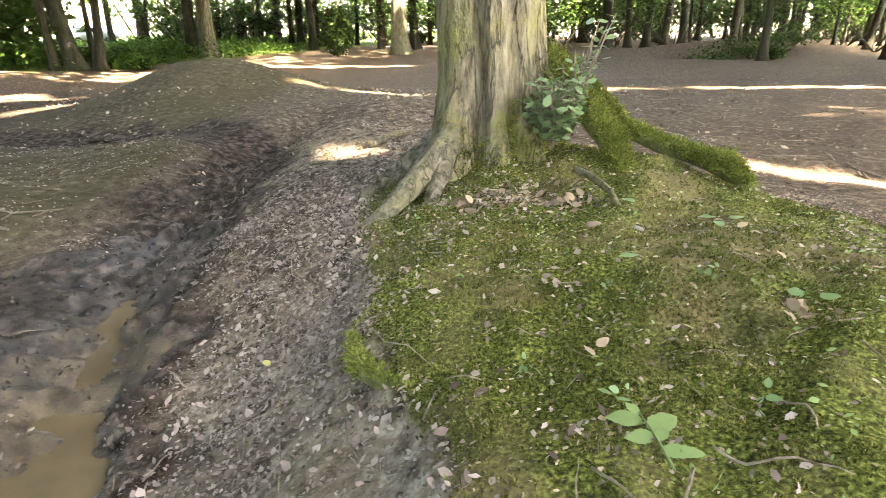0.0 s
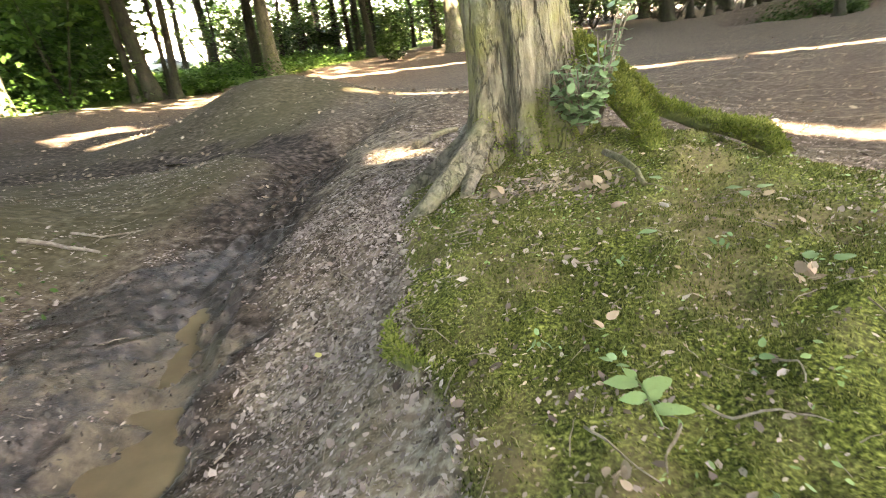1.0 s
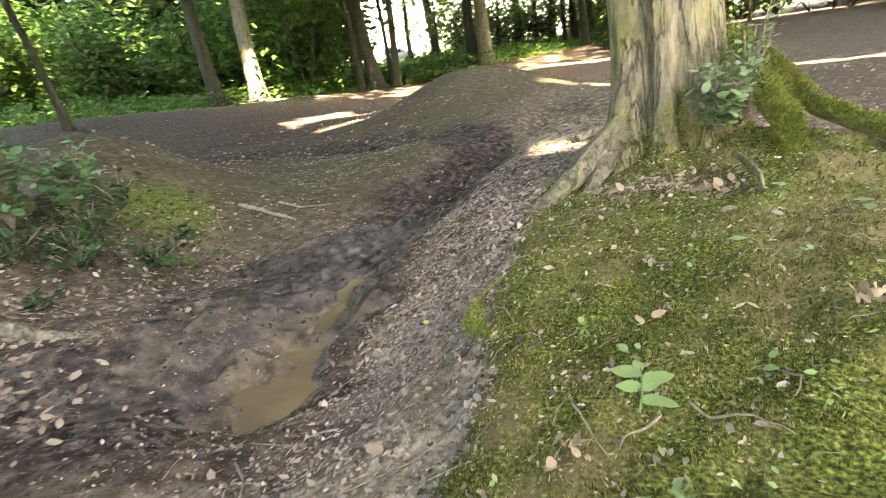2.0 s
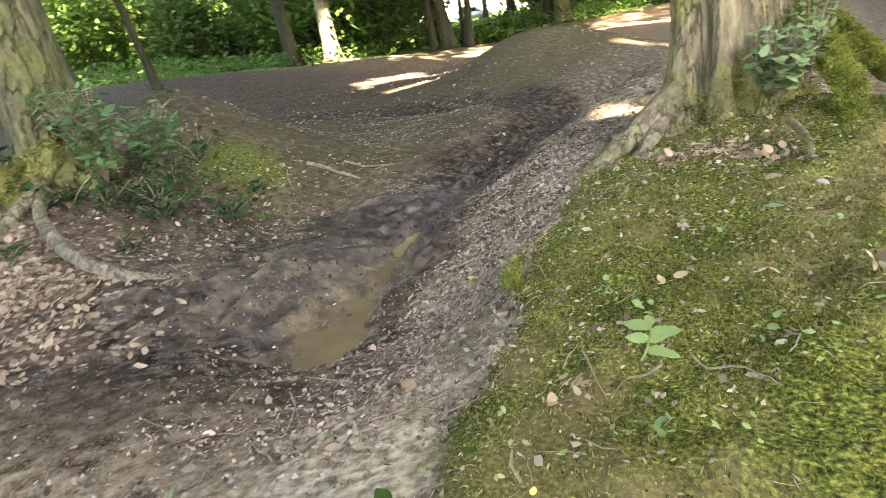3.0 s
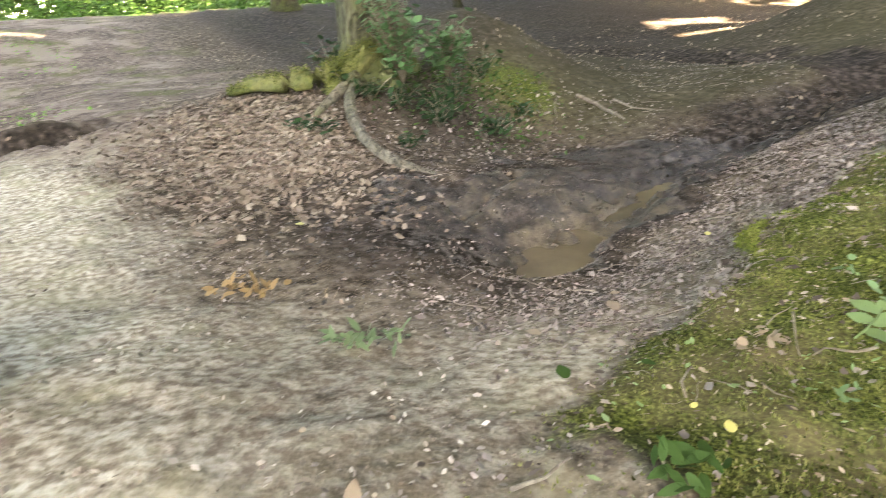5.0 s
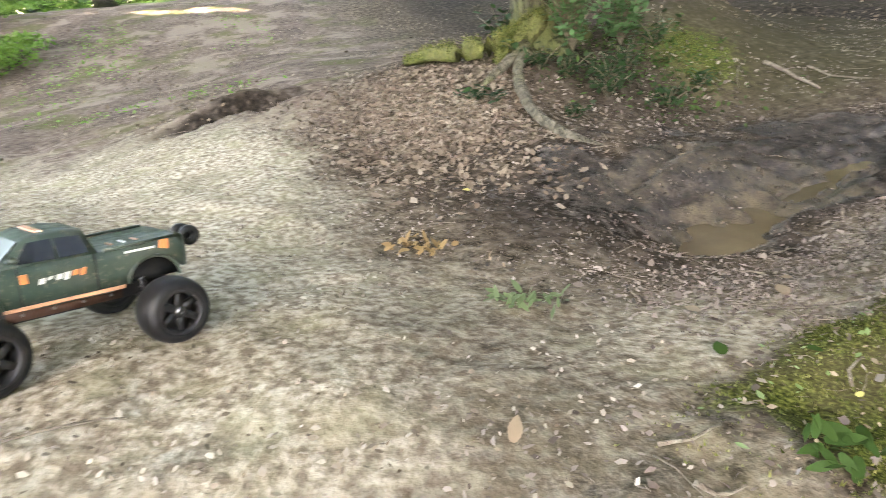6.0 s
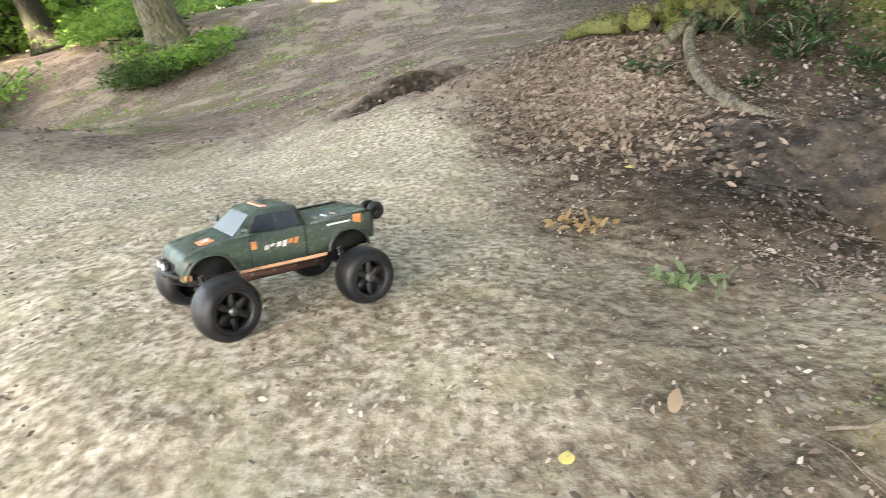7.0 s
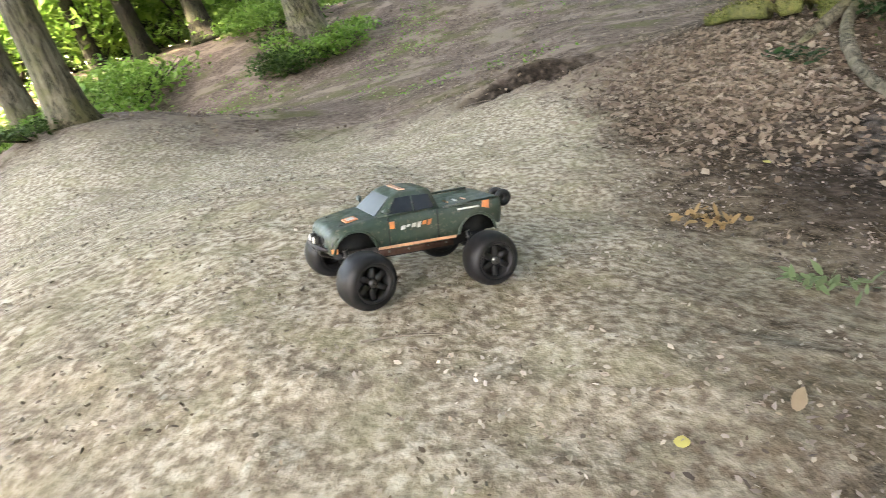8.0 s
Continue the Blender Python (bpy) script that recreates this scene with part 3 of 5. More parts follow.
def wood_tree(x, y, r, seed, lean=(0.0, 0.0), tall=15.0, mat=None, label="", leaves=1300, low=5.0, wide=3.9, bend=0.35):
    rng, nr = random.Random(seed), np.random.default_rng(seed + 500)
    base = on_ground(x, y, -0.06)
    label = label or "tall slim woodland tree darkened to a backlit silhouette, with bare lower trunk"
    t = thing("tree", base, label, "tree", "woodland trees")
    bm = bmesh.new()
    pts, radii = [], []
    ph = rng.uniform(0, 6.28)
    for k in range(14):
        h = tall * (k / 13) ** 1.7
        sway = bend * 0.25 * math.sin(h * 0.55 + ph) - bend * 0.25 * math.sin(ph)
        pts.append((lean[0] * h + sway, lean[1] * h + 0.6 * sway, h))
        radii.append(r * (1 + 0.75 * math.exp(-h / (0.8 * r + 0.1))) * (1 - 0.8 * h / tall))
    tube(bm, pts, radii, 14, 0.28, seed)
    part("trunk", bm, mat or SILHOUETTE_BARK, t)
    for _ in range(3):
        h = rng.uniform(low * 0.55, tall * 0.7)
        a = rng.uniform(0, 6.28)
        b = Vector((lean[0] * h, lean[1] * h, h))
        out = rng.uniform(1.6, 3.0)
        bm = bmesh.new()
        limb = [b + Vector((math.cos(a) * out * q, math.sin(a) * out * q, out * (0.25 * q + 0.35 * q * q))) for q in (0, 0.3, 0.65, 1)]
        tube(bm, limb, [r * 0.36, r * 0.28, r * 0.18, r * 0.05], 7, 0.2, seed)
        part("limb", bm, mat or SILHOUETTE_BARK, t)
    if leaves:
        crown(t, nr, base, low, tall + 1, wide, leaves, 0.85, GREEN)
    return t


def flared_trunk(seed, r, tall, lobes, lean, sides=72):
    """A fluted trunk whose foot spreads into buttresses; lobes: direction in degrees, reach, width in degrees, height."""
    bm = bmesh.new()
    rings = []
    hs = [-0.25, -0.1, 0.0, 0.06, 0.12, 0.19, 0.27, 0.36, 0.46, 0.58, 0.72, 0.88, 1.06, 1.3, 1.6, 2.0, 2.6, 3.4, 4.6, 6.5, 9.0, tall]
    for h in hs:
        ring = []
        for s in range(sides):
            a = 2 * math.pi * s / sides
            up = max(h, 0)
            rr = r * (1 - 0.72 * up / tall)
            rr *= 1 + 0.055 * math.sin(5 * a + 0.5 * up + seed) + 0.05 * noise.noise(Vector((math.cos(a) * 1.6, math.sin(a) * 1.6, up * 0.7 + seed)))
            rr += 0.016 * noise.noise(Vector((math.cos(a) * 7, math.sin(a) * 7, up * 1.5 + seed * 3)))
            for deg, reach, wide, rise in lobes:
                da = (math.degrees(a) - deg + 180) % 360 - 180
                rr += reach * math.exp(-up / rise) * math.exp(-((da / wide) ** 2))
            ring.append(bm.verts.new((lean[0] * up + rr * math.cos(a), lean[1] * up + rr * math.sin(a), h)))
        rings.append(ring)
    for a, b in zip(rings, rings[1:]):
        for s in range(sides):
            bm.faces.new((a[s], a[(s + 1) % sides], b[(s + 1) % sides], b[s]))
    bm.faces.new(rings[-1])
    return bm


def root(t, base, line, radii, mat, label="", seed=0, squash=0.9, sink=0.25):
    """A root along the ground; line: x, y and lift over the soil."""
    pts = []
    fine, rads = [], []
    for k in range(len(line) - 1):
        for q in range(5):
            f = q / 5
            fine.append([a + (b - a) * f for a, b in zip(line[k], line[k + 1])])
            rads.append(radii[k] + (radii[k + 1] - radii[k]) * f)
    fine.append(line[-1])
    rads.append(radii[-1])
    for (x, y, lift), r in zip(fine, rads):
        g = float(land(np.array([x]), np.array([y]))[0])
        w = 0.35 * r * noise.noise(Vector((x * 6, y * 6, seed)))
        pts.append(Vector((x + w, y - w, g + lift + r * (1 - 2 * sink))) - base)
    bm = bmesh.new()
    tube(bm, pts, rads, 12, 0.35, seed, squash)
    return part("root", bm, mat, t, label)


def tufts_on(t, ob, rng, count, size, low=0.1, where=lambda c: True, mat=None):
    """Moss that stands on the upper side of a part."""
    me = ob.data
    tri = [(p.center.copy(), p.normal.copy(), p.area) for p in me.polygons if p.normal.z > low and where(p.center)]
    if not tri:
        return
    w = np.array([a for *_, a in tri])
    k = rng.choice(len(tri), count, p=w / w.sum())
    c, n = np.array([q[0] for q in tri])[k], np.array([q[1] for q in tri])[k]
    c = c + rng.normal(0, 1, c.shape) * np.sqrt(w[k])[:, None] * 0.45 - n * 0.003
    v, f = strewn(rng, TUFT_V, TUFT_F, c, n, rng.uniform(0.6, 1.3, count) * size, 0.3)
    m = new("moss", quick_mesh("moss", v, f, mat or ROOT_MOSS))
    m.parent = t
    m["label"], m["kind"] = "soft green moss cushions", "stuff"


def great_tree():
    rng = np.random.default_rng(41)
    base = on_ground(0.27, 3.14, -0.05)
    t = thing("tree", base, "large old tree with fluted grey-green bark and mossy roots", "tree", "woodland trees")
    lobes = [(225, 0.20, 26, 0.28), (272, 0.13, 20, 0.22), (305, 0.16, 17, 0.30), (338, 0.09, 20, 0.30), (20, 0.14, 25, 0.3), (100, 0.2, 35, 0.25), (165, 0.16, 30, 0.22), (287, -0.13, 7, 0.5), (250, -0.06, 6, 0.7), (318, -0.07, 6, 0.45)]
    trunk = part("trunk", flared_trunk(2, 0.255, 14.0, lobes, (-0.045, 0.0)), BARK, t)
    root(t, base, [(0.08, 2.95, 0.16), (-0.03, 2.79, 0.10), (-0.12, 2.67, 0.05), (-0.24, 2.57, 0.0), (-0.37, 2.5, -0.05)], [0.09, 0.065, 0.055, 0.045, 0.025], ROOT_BARK, "bare grey root", 1, 0.8, 0.45)
    root(t, base, [(0.05, 3.0, 0.12), (-0.03, 2.70, 0.02), (-0.06, 2.56, -0.02)], [0.07, 0.05, 0.03], ROOT_BARK, "", 2, 0.8, 0.45)
    root(t, base, [(0.0, 3.2, 0.12), (-0.16, 3.1, 0.03), (-0.3, 2.98, -0.01), (-0.42, 2.88, -0.04)], [0.09, 0.06, 0.045, 0.02], ROOT_BARK, "", 9, 0.7, 0.55)
    m1 = root(t, base, [(0.56, 3.01, 0.25), (0.66, 2.89, 0.15), (0.72, 2.78, 0.08), (0.76, 2.67, 0.02), (0.78, 2.53, -0.03)], [0.075, 0.058, 0.053, 0.05, 0.03], MOSS_BARK, "thick moss-covered root", 3)
    m2 = root(t, base, [(0.52, 3.17, 0.42), (0.68, 3.09, 0.27), (0.81, 3.01, 0.14), (0.89, 2.94, 0.07), (1.02, 2.83, 0.02), (1.14, 2.69, 0.01), (1.22, 2.51, 0.01), (1.25, 2.4, -0.01)], [0.055, 0.046, 0.042, 0.04, 0.038, 0.038, 0.05, 0.03], MOSS_BARK, "long moss-covered root", 4)
    root(t, base, [(0.56, 2.5, 0.03), (0.61, 2.38, 0.035), (0.65, 2.27, 0.02), (0.655, 2.17, 0.0)], [0.012, 0.014, 0.013, 0.009], ROOT_BARK, "short bare brown root", 7, 1.0, 0.1)
    lip = root(t, base, [(-0.22, 1.76, 0.02), (-0.275, 1.66, 0.0), (-0.25, 1.5, -0.005), (-0.18, 1.38, 0.0), (-0.07, 1.29, -0.01)], [0.014, 0.026, 0.03, 0.026, 0.016], MOSS_BARK, "curved root along the turf edge", 8)
    for ob, n in ((m1, 6000), (m2, 8500), (lip, 900)):
        tufts_on(t, ob, rng, n, 0.013)
    tufts_on(t, trunk, rng, 5200, 0.013, -0.4, lambda c: c.y < 0.05 and -0.22 < c.x < 0.45 and c.z < 0.25 + 0.12 * max(0, c.x) + 0.1 * math.sin(17 * c.x))
    crown(t, rng, base, 9, 21, 8.5, 6000, 0.85, GREEN)


great_tree()


# algae-green bark, with the western trunk's deep shade put into its tone
GREEN_BARK = bark_material("shaded_algae_bark", (0.022, 0.022, 0.013), (0.092, 0.088, 0.051), (0.065, 0.074, 0.022), 0.8, 0.3)


def western_tree():
    rng = np.random.default_rng(43)
    base = on_ground(-4.02, 1.95, -0.05)
    t = thing("tree", base, "large leaning tree with grey bark on a mossy bank", "tree", "woodland trees")
    lobes = [(260, 0.16, 24, 0.3), (300, 0.2, 22, 0.3), (200, 0.22, 26, 0.25), (350, 0.14, 25, 0.2), (90, 0.2, 40, 0.3)]
    part("trunk", flared_trunk(7, 0.25, 13.0, lobes, (-0.02, -0.035)), GREEN_BARK, t)
    m1 = root(t, base, [(-3.84, 1.8, 0.18), (-3.74, 1.56, 0.07), (-3.66, 1.34, -0.02)], [0.1, 0.085, 0.045], MOSS_BARK, "mossy root knuckle", 11)
    m2 = root(t, base, [(-3.88, 1.7, 0.06), (-3.78, 1.38, 0.06), (-3.9, 1.08, 0.05), (-4.16, 0.9, 0.05), (-4.45, 0.77, 0.02)], [0.09, 0.08, 0.07, 0.055, 0.028], MOSS_BARK, "long root with bright moss on top", 12)
    root(t, base, [(-3.62, 1.56, 0.05), (-3.5, 1.45, 0.03), (-3.36, 1.37, 0.02), (-3.12, 1.28, 0.02), (-2.82, 1.21, 0.03), (-2.55, 1.18, 0.02), (-2.33, 1.2, 0.01), (-2.06, 1.37, -0.03)], [0.04, 0.045, 0.046, 0.043, 0.04, 0.036, 0.032, 0.015], ROOT_BARK, "long bare pale root curving over the bank", 13, 0.95, 0.15)
    root(t, base, [(-3.7, 1.6, 0.08), (-3.52, 1.3, 0.02), (-3.4, 1.1, -0.01)], [0.05, 0.04, 0.02], ROOT_BARK, "", 14)
    for ob, n in ((m1, 1800), (m2, 2400)):
        tufts_on(t, ob, rng, n, 0.015, 0.35, mat=MOSS_GREEN)
    crown(t, rng, base, 9, 20, 8.0, 4000, 0.85, GREEN)


western_tree()

SILVER = bark_material("pale_bark", (0.05, 0.045, 0.031), (0.17, 0.155, 0.112), (0.09, 0.095, 0.035), 0.6)
# the wood in the north, seen over the dirt jump
for k, (x, y, r, lx, ly) in enumerate([(-12.95, 21.2, 0.14, -0.05, 0), (-12.4, 21.5, 0.26, -0.12, 0), (-12.1, 22.1, 0.10, 0.0, 0), (-11.75, 21.9, 0.17, 0.02, 0)]):
    wood_tree(x, y, r, 100 + k, (lx, ly), label="one of several dark trunks standing close together", leaves=9000 if k == 1 else 4500, wide=10 if k == 1 else 9, low=6, tall=19.0)
for k, (x, y, r) in enumerate([(-29.7, 58, 0.3), (-24, 52, 0.44), (-12.2, 31.5, 0.28), (-17, 55, 0.4), (-14, 50, 0.2), (-13.5, 53, 0.32), (-10, 46, 0.27), (-9.2, 47, 0.27), (-6.5, 50, 0.15), (-4.2, 48, 0.15), (-3.3, 50, 0.17), (-1.6, 40, 0.3)]):
    wood_tree(x, y, r, 120 + k, (random.Random(k).uniform(-0.06, 0.03), 0), leaves=2400, wide=7, low=7, tall=18.0)
wood_tree(-11.25, 31.0, 0.36, 140, (-0.05, 0), mat=SILVER, label="stout pale tree with sunlit trunk", leaves=2600, wide=9, low=8, tall=20.0)
wood_tree(-2.05, 33.0, 0.42, 141, (0, 0), mat=SILVER, label="stout woodland tree with grey-brown trunk", leaves=2600, wide=9, low=8, tall=20.0)
# in the north-east, beyond the trodden dirt
for k, (x, y, r, lx) in enumerate([(11.2, 51, 0.42, 0), (9.6, 37, 0.38, 0), (11.0, 37.6, 0.26, -0.05), (11.9, 37.2, 0.28, 0.10), (16.5, 48, 0.3, -0.05), (12.5, 50, 0.2, 0), (11.75, 23.2, 0.19, 0.0), (27, 49, 0.35, 0.1), (33, 57, 0.55, 0.14), (37, 60, 0.35, 0.1), (20.3, 30.3, 0.20, 0.08), (15.7, 22.2, 0.25, 0.06), (22, 55, 0.25, 0.05), (30, 46, 0.25, 0)]):
    wood_tree(x, y, 0.8 * r, 160 + k, (lx, 0), leaves=4200 if r == 0.19 else 2400, wide=10 if r == 0.19 else 6.5, low=7, tall=18.0, bend=0.9 if k == 10 else 0.35)
# in the west, at the edge of the sunny clearing
wood_tree(-15.5, 16.0, 0.24, 181, (-0.03, -0.06), label="dark slim tree at the edge of the clearing", leaves=1900, wide=7, low=7, tall=18.0)
wood_tree(-15.7, 18.2, 0.30, 182, (0.02, 0.03), mat=SILVER, label="pale tree with sunlit knobbly foot", leaves=1900, wide=7, low=7, tall=18.0)
wood_tree(-13.9, 9.4, 0.10, 183, (-0.09, -0.11), label="thin leaning tree by the clearing", leaves=500)
wood_tree(-11.4, 5.9, 0.26, 184, (-0.03, -0.04), label="dark trunk behind the western tree", leaves=1900, wide=7, low=7, tall=18.0)
wood_tree(-15.4, 5.1, 0.25, 185, (0.0, -0.03), mat=GREEN_BARK, label="woodland tree with greenish bark", leaves=1900, wide=7, low=7, tall=18.0)
# in the south-west, behind the pale hill
wood_tree(-4.6, -5.45, 0.175, 191, (-0.02, -0.01), mat=SILVER, label="smooth grey tree with mossy foot on the hill", leaves=400, low=5)
wood_tree(-5.5, -6.85, 0.15, 192, (-0.03, -0.02), mat=SILVER, label="smooth grey tree with sunlit foot", leaves=700)
for k, (x, y, r) in enumerate([(-15.4, -11.4, 0.24), (-15.2, -12.8, 0.2), (-15.7, -9.6, 0.27), (-20, -14, 0.25), (-22, -9, 0.22), (-19, -4, 0.2)]):
    wood_tree(x, y, r, 200 + k, (-0.02, -0.08), leaves=600)
wood_tree(-12.2, -5.4, 0.36, 210, (-0.03, -0.02), mat=SILVER, label="pale tree with ivy and undergrowth at its foot", leaves=700)
# unseen trees added behind and beside the camera; high crowns close off the sun
for k, (x, y) in enumerate([(6.5, -4), (1.5, -8.5), (8.5, 3), (-1.5, -10), (11.5, -2), (4, -12), (12, 8), (9, -9), (-7, -12), (14, -6), (2, -16), (17, 2), (14, 13), (18, 8), (21, 14), (24, 4), (10.5, 11.5), (16, 19), (20, 24), (6.5, -10.5), (10, -13), (7, -15)]):
    wood_tree(x, y, 0.28, 220 + k, leaves=4200 if y > 11 else 2300, tall=22.0, low=9.5, wide=9 if y > 11 else 5.8)
# far trunks, too many to tell apart singly
rng = random.Random(77)
for k in range(190):
    a = rng.uniform(-48, 118)
    d = rng.uniform(36, 82)
    x, y = -math.sin(radians(a)) * d, math.cos(radians(a)) * d
    if 26 < a < 30.5 or (15 < a < 57 and rng.random() < 0.4):
        continue
    wood_tree(x, y, rng.uniform(0.09, 0.26), 300 + k, (rng.uniform(-0.06, 0.06), 0), leaves=800, wide=5.5, low=7)


# ---------------------------------------------------------------- shrubs and herbs
def shrub(x, y, wide, tall, count, seed, size=0.1, mat=None, name="shrub", label="leafy green woodland shrub", lift=0.0, group="woodland shrubs"):
    rng = np.random.default_rng(seed)
    base = on_ground(x, y)
    t = thing(name, base, label, "shrub", group)
    r2 = random.Random(seed)
    for _ in range(5):
        a = r2.uniform(0, 6.28)
        bm = bmesh.new()
        q = [Vector((math.cos(a) * wide * 0.5 * f, math.sin(a) * wide * 0.5 * f, -0.03 + tall * 0.8 * f)) for f in (0, 0.3, 0.6, 1.0)]
        w = 0.012 + 0.008 * tall
        tube(bm, q, [w, w * 0.8, w * 0.6, w * 0.25], 6, 0.2, seed)
        part("stem", bm, SILHOUETTE_BARK, t)
    p, s = leaf_cloud(rng, (0, 0, lift + tall * 0.55), (wide / 2, wide / 2, tall * 0.47), count, 26 if wide > 1.45 else 70, size, 0.45)
    p = p[p[:, 2] > 0.02]
    v, f = strewn(rng, SPRAY_V, SPRAY_F, p, np.tile((0, 0, 1.0), (len(p), 1)), s[: len(p)], 0.6)
    ob = new("foliage", quick_mesh("foliage", v, f, mat or SHRUB_GREEN))
    ob.parent = t
    return t


shrub(-5.1, 31.5, 1.4, 2.2, 4500, 1, 0.17, GREEN, label="dense dark evergreen bush on the dirt")
for k, (x, y, w, h) in enumerate([(11.2, 26.5, 2.6, 0.9), (13.6, 27.5, 2.6, 1.1), (16, 29, 2.5, 0.9), (12.4, 23.6, 0.7, 0.35)]):
    shrub(x, y, w, h, 1500, 10 + k, 0.12, GREEN, label="low dark brambles over a hollow")
for k, (x, y, w, h) in enumerate([(-11.3, -4.6, 1.3, 0.45), (-12.9, -6.0, 1.6, 0.5), (-11.8, -5.9, 1.0, 0.6), (-4.3, -5.75, 0.7, 0.16), (-4.9, -6.3, 0.9, 0.2)]):
    shrub(x, y, w, h, 500, 20 + k, 0.10 if x < -8 else 0.055, SUNNY_GREEN if k % 2 == 0 else HERB_GREEN, label="low undergrowth at a tree's foot")
rng = random.Random(5)
for k in range(64):
    a = rng.uniform(-46, 32)
    d, h = rng.uniform(50, 72), rng.uniform(2.0, 7.5)
    if 0 < a < 25:
        h *= 0.5
    elif 25 < a < 32:
        h = 0.3
    shrub(-math.sin(radians(a)) * d, math.cos(radians(a)) * d, h * 1.25, h, 800, 40 + k, 0.34, GREEN, label="leafy shrub at the wood's far edge")
for k in range(58):
    a = 24 + 124 * (k + rng.uniform(-0.4, 0.4)) / 58
    d, h = rng.uniform(26, 38), rng.uniform(3, 6.5)
    if a < 33:
        h = 0.3
    shrub(-math.sin(radians(a)) * d, math.cos(radians(a)) * d, max(2.5, h * 1.2), h, 2800 if h > 1 else 900, 90 + k, 0.30, CLEARING_GREEN if k % 4 else HERB_GREEN, label="sunlit leafy shrub at the clearing's edge")

for k in range(30):
    a = 35 + 118 * (k + rng.uniform(-0.4, 0.4)) / 30
    d, h = rng.uniform(44, 54), rng.uniform(9, 13)
    shrub(-math.sin(radians(a)) * d, math.cos(radians(a)) * d, h * 1.0, h, 1900, 500 + k, 0.95, GREEN, label="tall leafy thicket beyond the clearing")
for k in range(34):
    a = -48 + 84 * (k + rng.uniform(-0.4, 0.4)) / 34
    d, h = rng.uniform(76, 90), rng.uniform(6, 13)
    if not 26 < a < 32:
        shrub(-math.sin(radians(a)) * d, math.cos(radians(a)) * d, h * 0.8, h, 1100, 700 + k, 0.6, GREEN, label="tall leafy thicket beyond the wood")
# unseen thickets added all round, behind and beside the camera, against low side light
for k in range(44):
    a = 150 + 162 * (k + rng.uniform(-0.4, 0.4)) / 44
    d, h = rng.uniform(24, 34), rng.uniform(8, 13)
    shrub(-math.sin(radians(a)) * d, math.cos(radians(a)) * d, h * 0.8, h, 1000, 400 + k, 0.6, GREEN, label="unseen tall thicket added to cut side light")


# young trees whose leaves hang among the far trunks
rng = random.Random(15)
for k in range(110):
    a = rng.uniform(-46, 40)
    d, h = rng.uniform(38, 66), rng.uniform(1.6, 3.4)
    if not 26 < a < 31.5:
        shrub(-math.sin(radians(a)) * d, math.cos(radians(a)) * d, h * 1.5, h, 420, 600 + k, 0.24, HERB_GREEN if k % 2 else GREEN, label="young tree with hanging green leaves", lift=rng.uniform(0.5, 1.6), name="sapling", group="saplings")

rng = random.Random(16)
for k in range(20):
    a = rng.uniform(-44, -11) if k < 15 else rng.uniform(-2, 24)
    d, h = rng.uniform(33, 58), rng.uniform(1.8, 3.2)
    shrub(-math.sin(radians(a)) * d, math.cos(radians(a)) * d, h * 1.9, h, 560, 1000 + k, 0.22, SUNNY_GREEN if k % 2 == 0 else HERB_GREEN, label="young tree with bright hanging leaves", lift=rng.uniform(0.7, 2.0), name="sapling", group="saplings")

rng = random.Random(25)
for k in range(46):
    x, y = (rng.uniform(-24, -13.5), rng.uniform(-15, -3)) if k % 2 else (rng.uniform(-13, -6.5), rng.uniform(-17, -8.5))
    h = rng.uniform(0.4, 1.1)
    shrub(x, y, rng.uniform(1.6, 3.0), h, 700, 800 + k, 0.13, SUNNY_GREEN, label="bright green undergrowth among the trees")
for k in range(16):
    a = 114 + 40 * (k + rng.uniform(-0.4, 0.4)) / 16
    d, h = rng.uniform(20, 27), rng.uniform(3, 6)
    shrub(-math.sin(radians(a)) * d, math.cos(radians(a)) * d, h * 1.1, h, 1700, 880 + k, 0.24, SUNNY_GREEN, label="dense green shrub behind the hill")
for k, (x, y) in enumerate([(-11.6, -5.0), (-12.3, -4.6), (-11.2, -5.9), (-10.8, -5.4)]):
    shrub(x, y, 1.3, 0.4, 600, 860 + k, 0.10, SUNNY_GREEN if k < 2 else HERB_GREEN, label="low green plants around a tree's foot")


def herbs():
    """Nettles and grasses of the sunny clearing."""
    rng = np.random.default_rng(9)
    n = 180000
    x, y = rng.uniform(-46, -8, n), rng.uniform(-22, 60, n)
    keep = rng.uniform(0, 1, n) < zones(x, y)["grass"] * np.exp(-((-x - 12) / 20))
    x, y = x[keep], y[keep]
    z = height(x, y)
    tall = 0.6 + 0.35 * vnoise(x, y, 2.5, 8)
    tall = tall * np.where((y > 12) & (np.abs(np.degrees(np.arctan2(-x, y)) - 29) < 3), 0.5, 1.0)
    p = np.stack([x, y, z + rng.uniform(0.02, 1, len(x)) * np.maximum(tall, 0.05)], 1)
    v, f = strewn(rng, SPRAY_V, SPRAY_F, p, np.tile((0, 0, 1.0), (len(p), 1)), rng.uniform(0.09, 0.2, len(x)), 0.7)
    tagged(new("undergrowth", quick_mesh("undergrowth", v, f, CLEARING_GREEN)), "bright green nettles and grass in the clearing", "undergrowth", kind="stuff")


herbs()


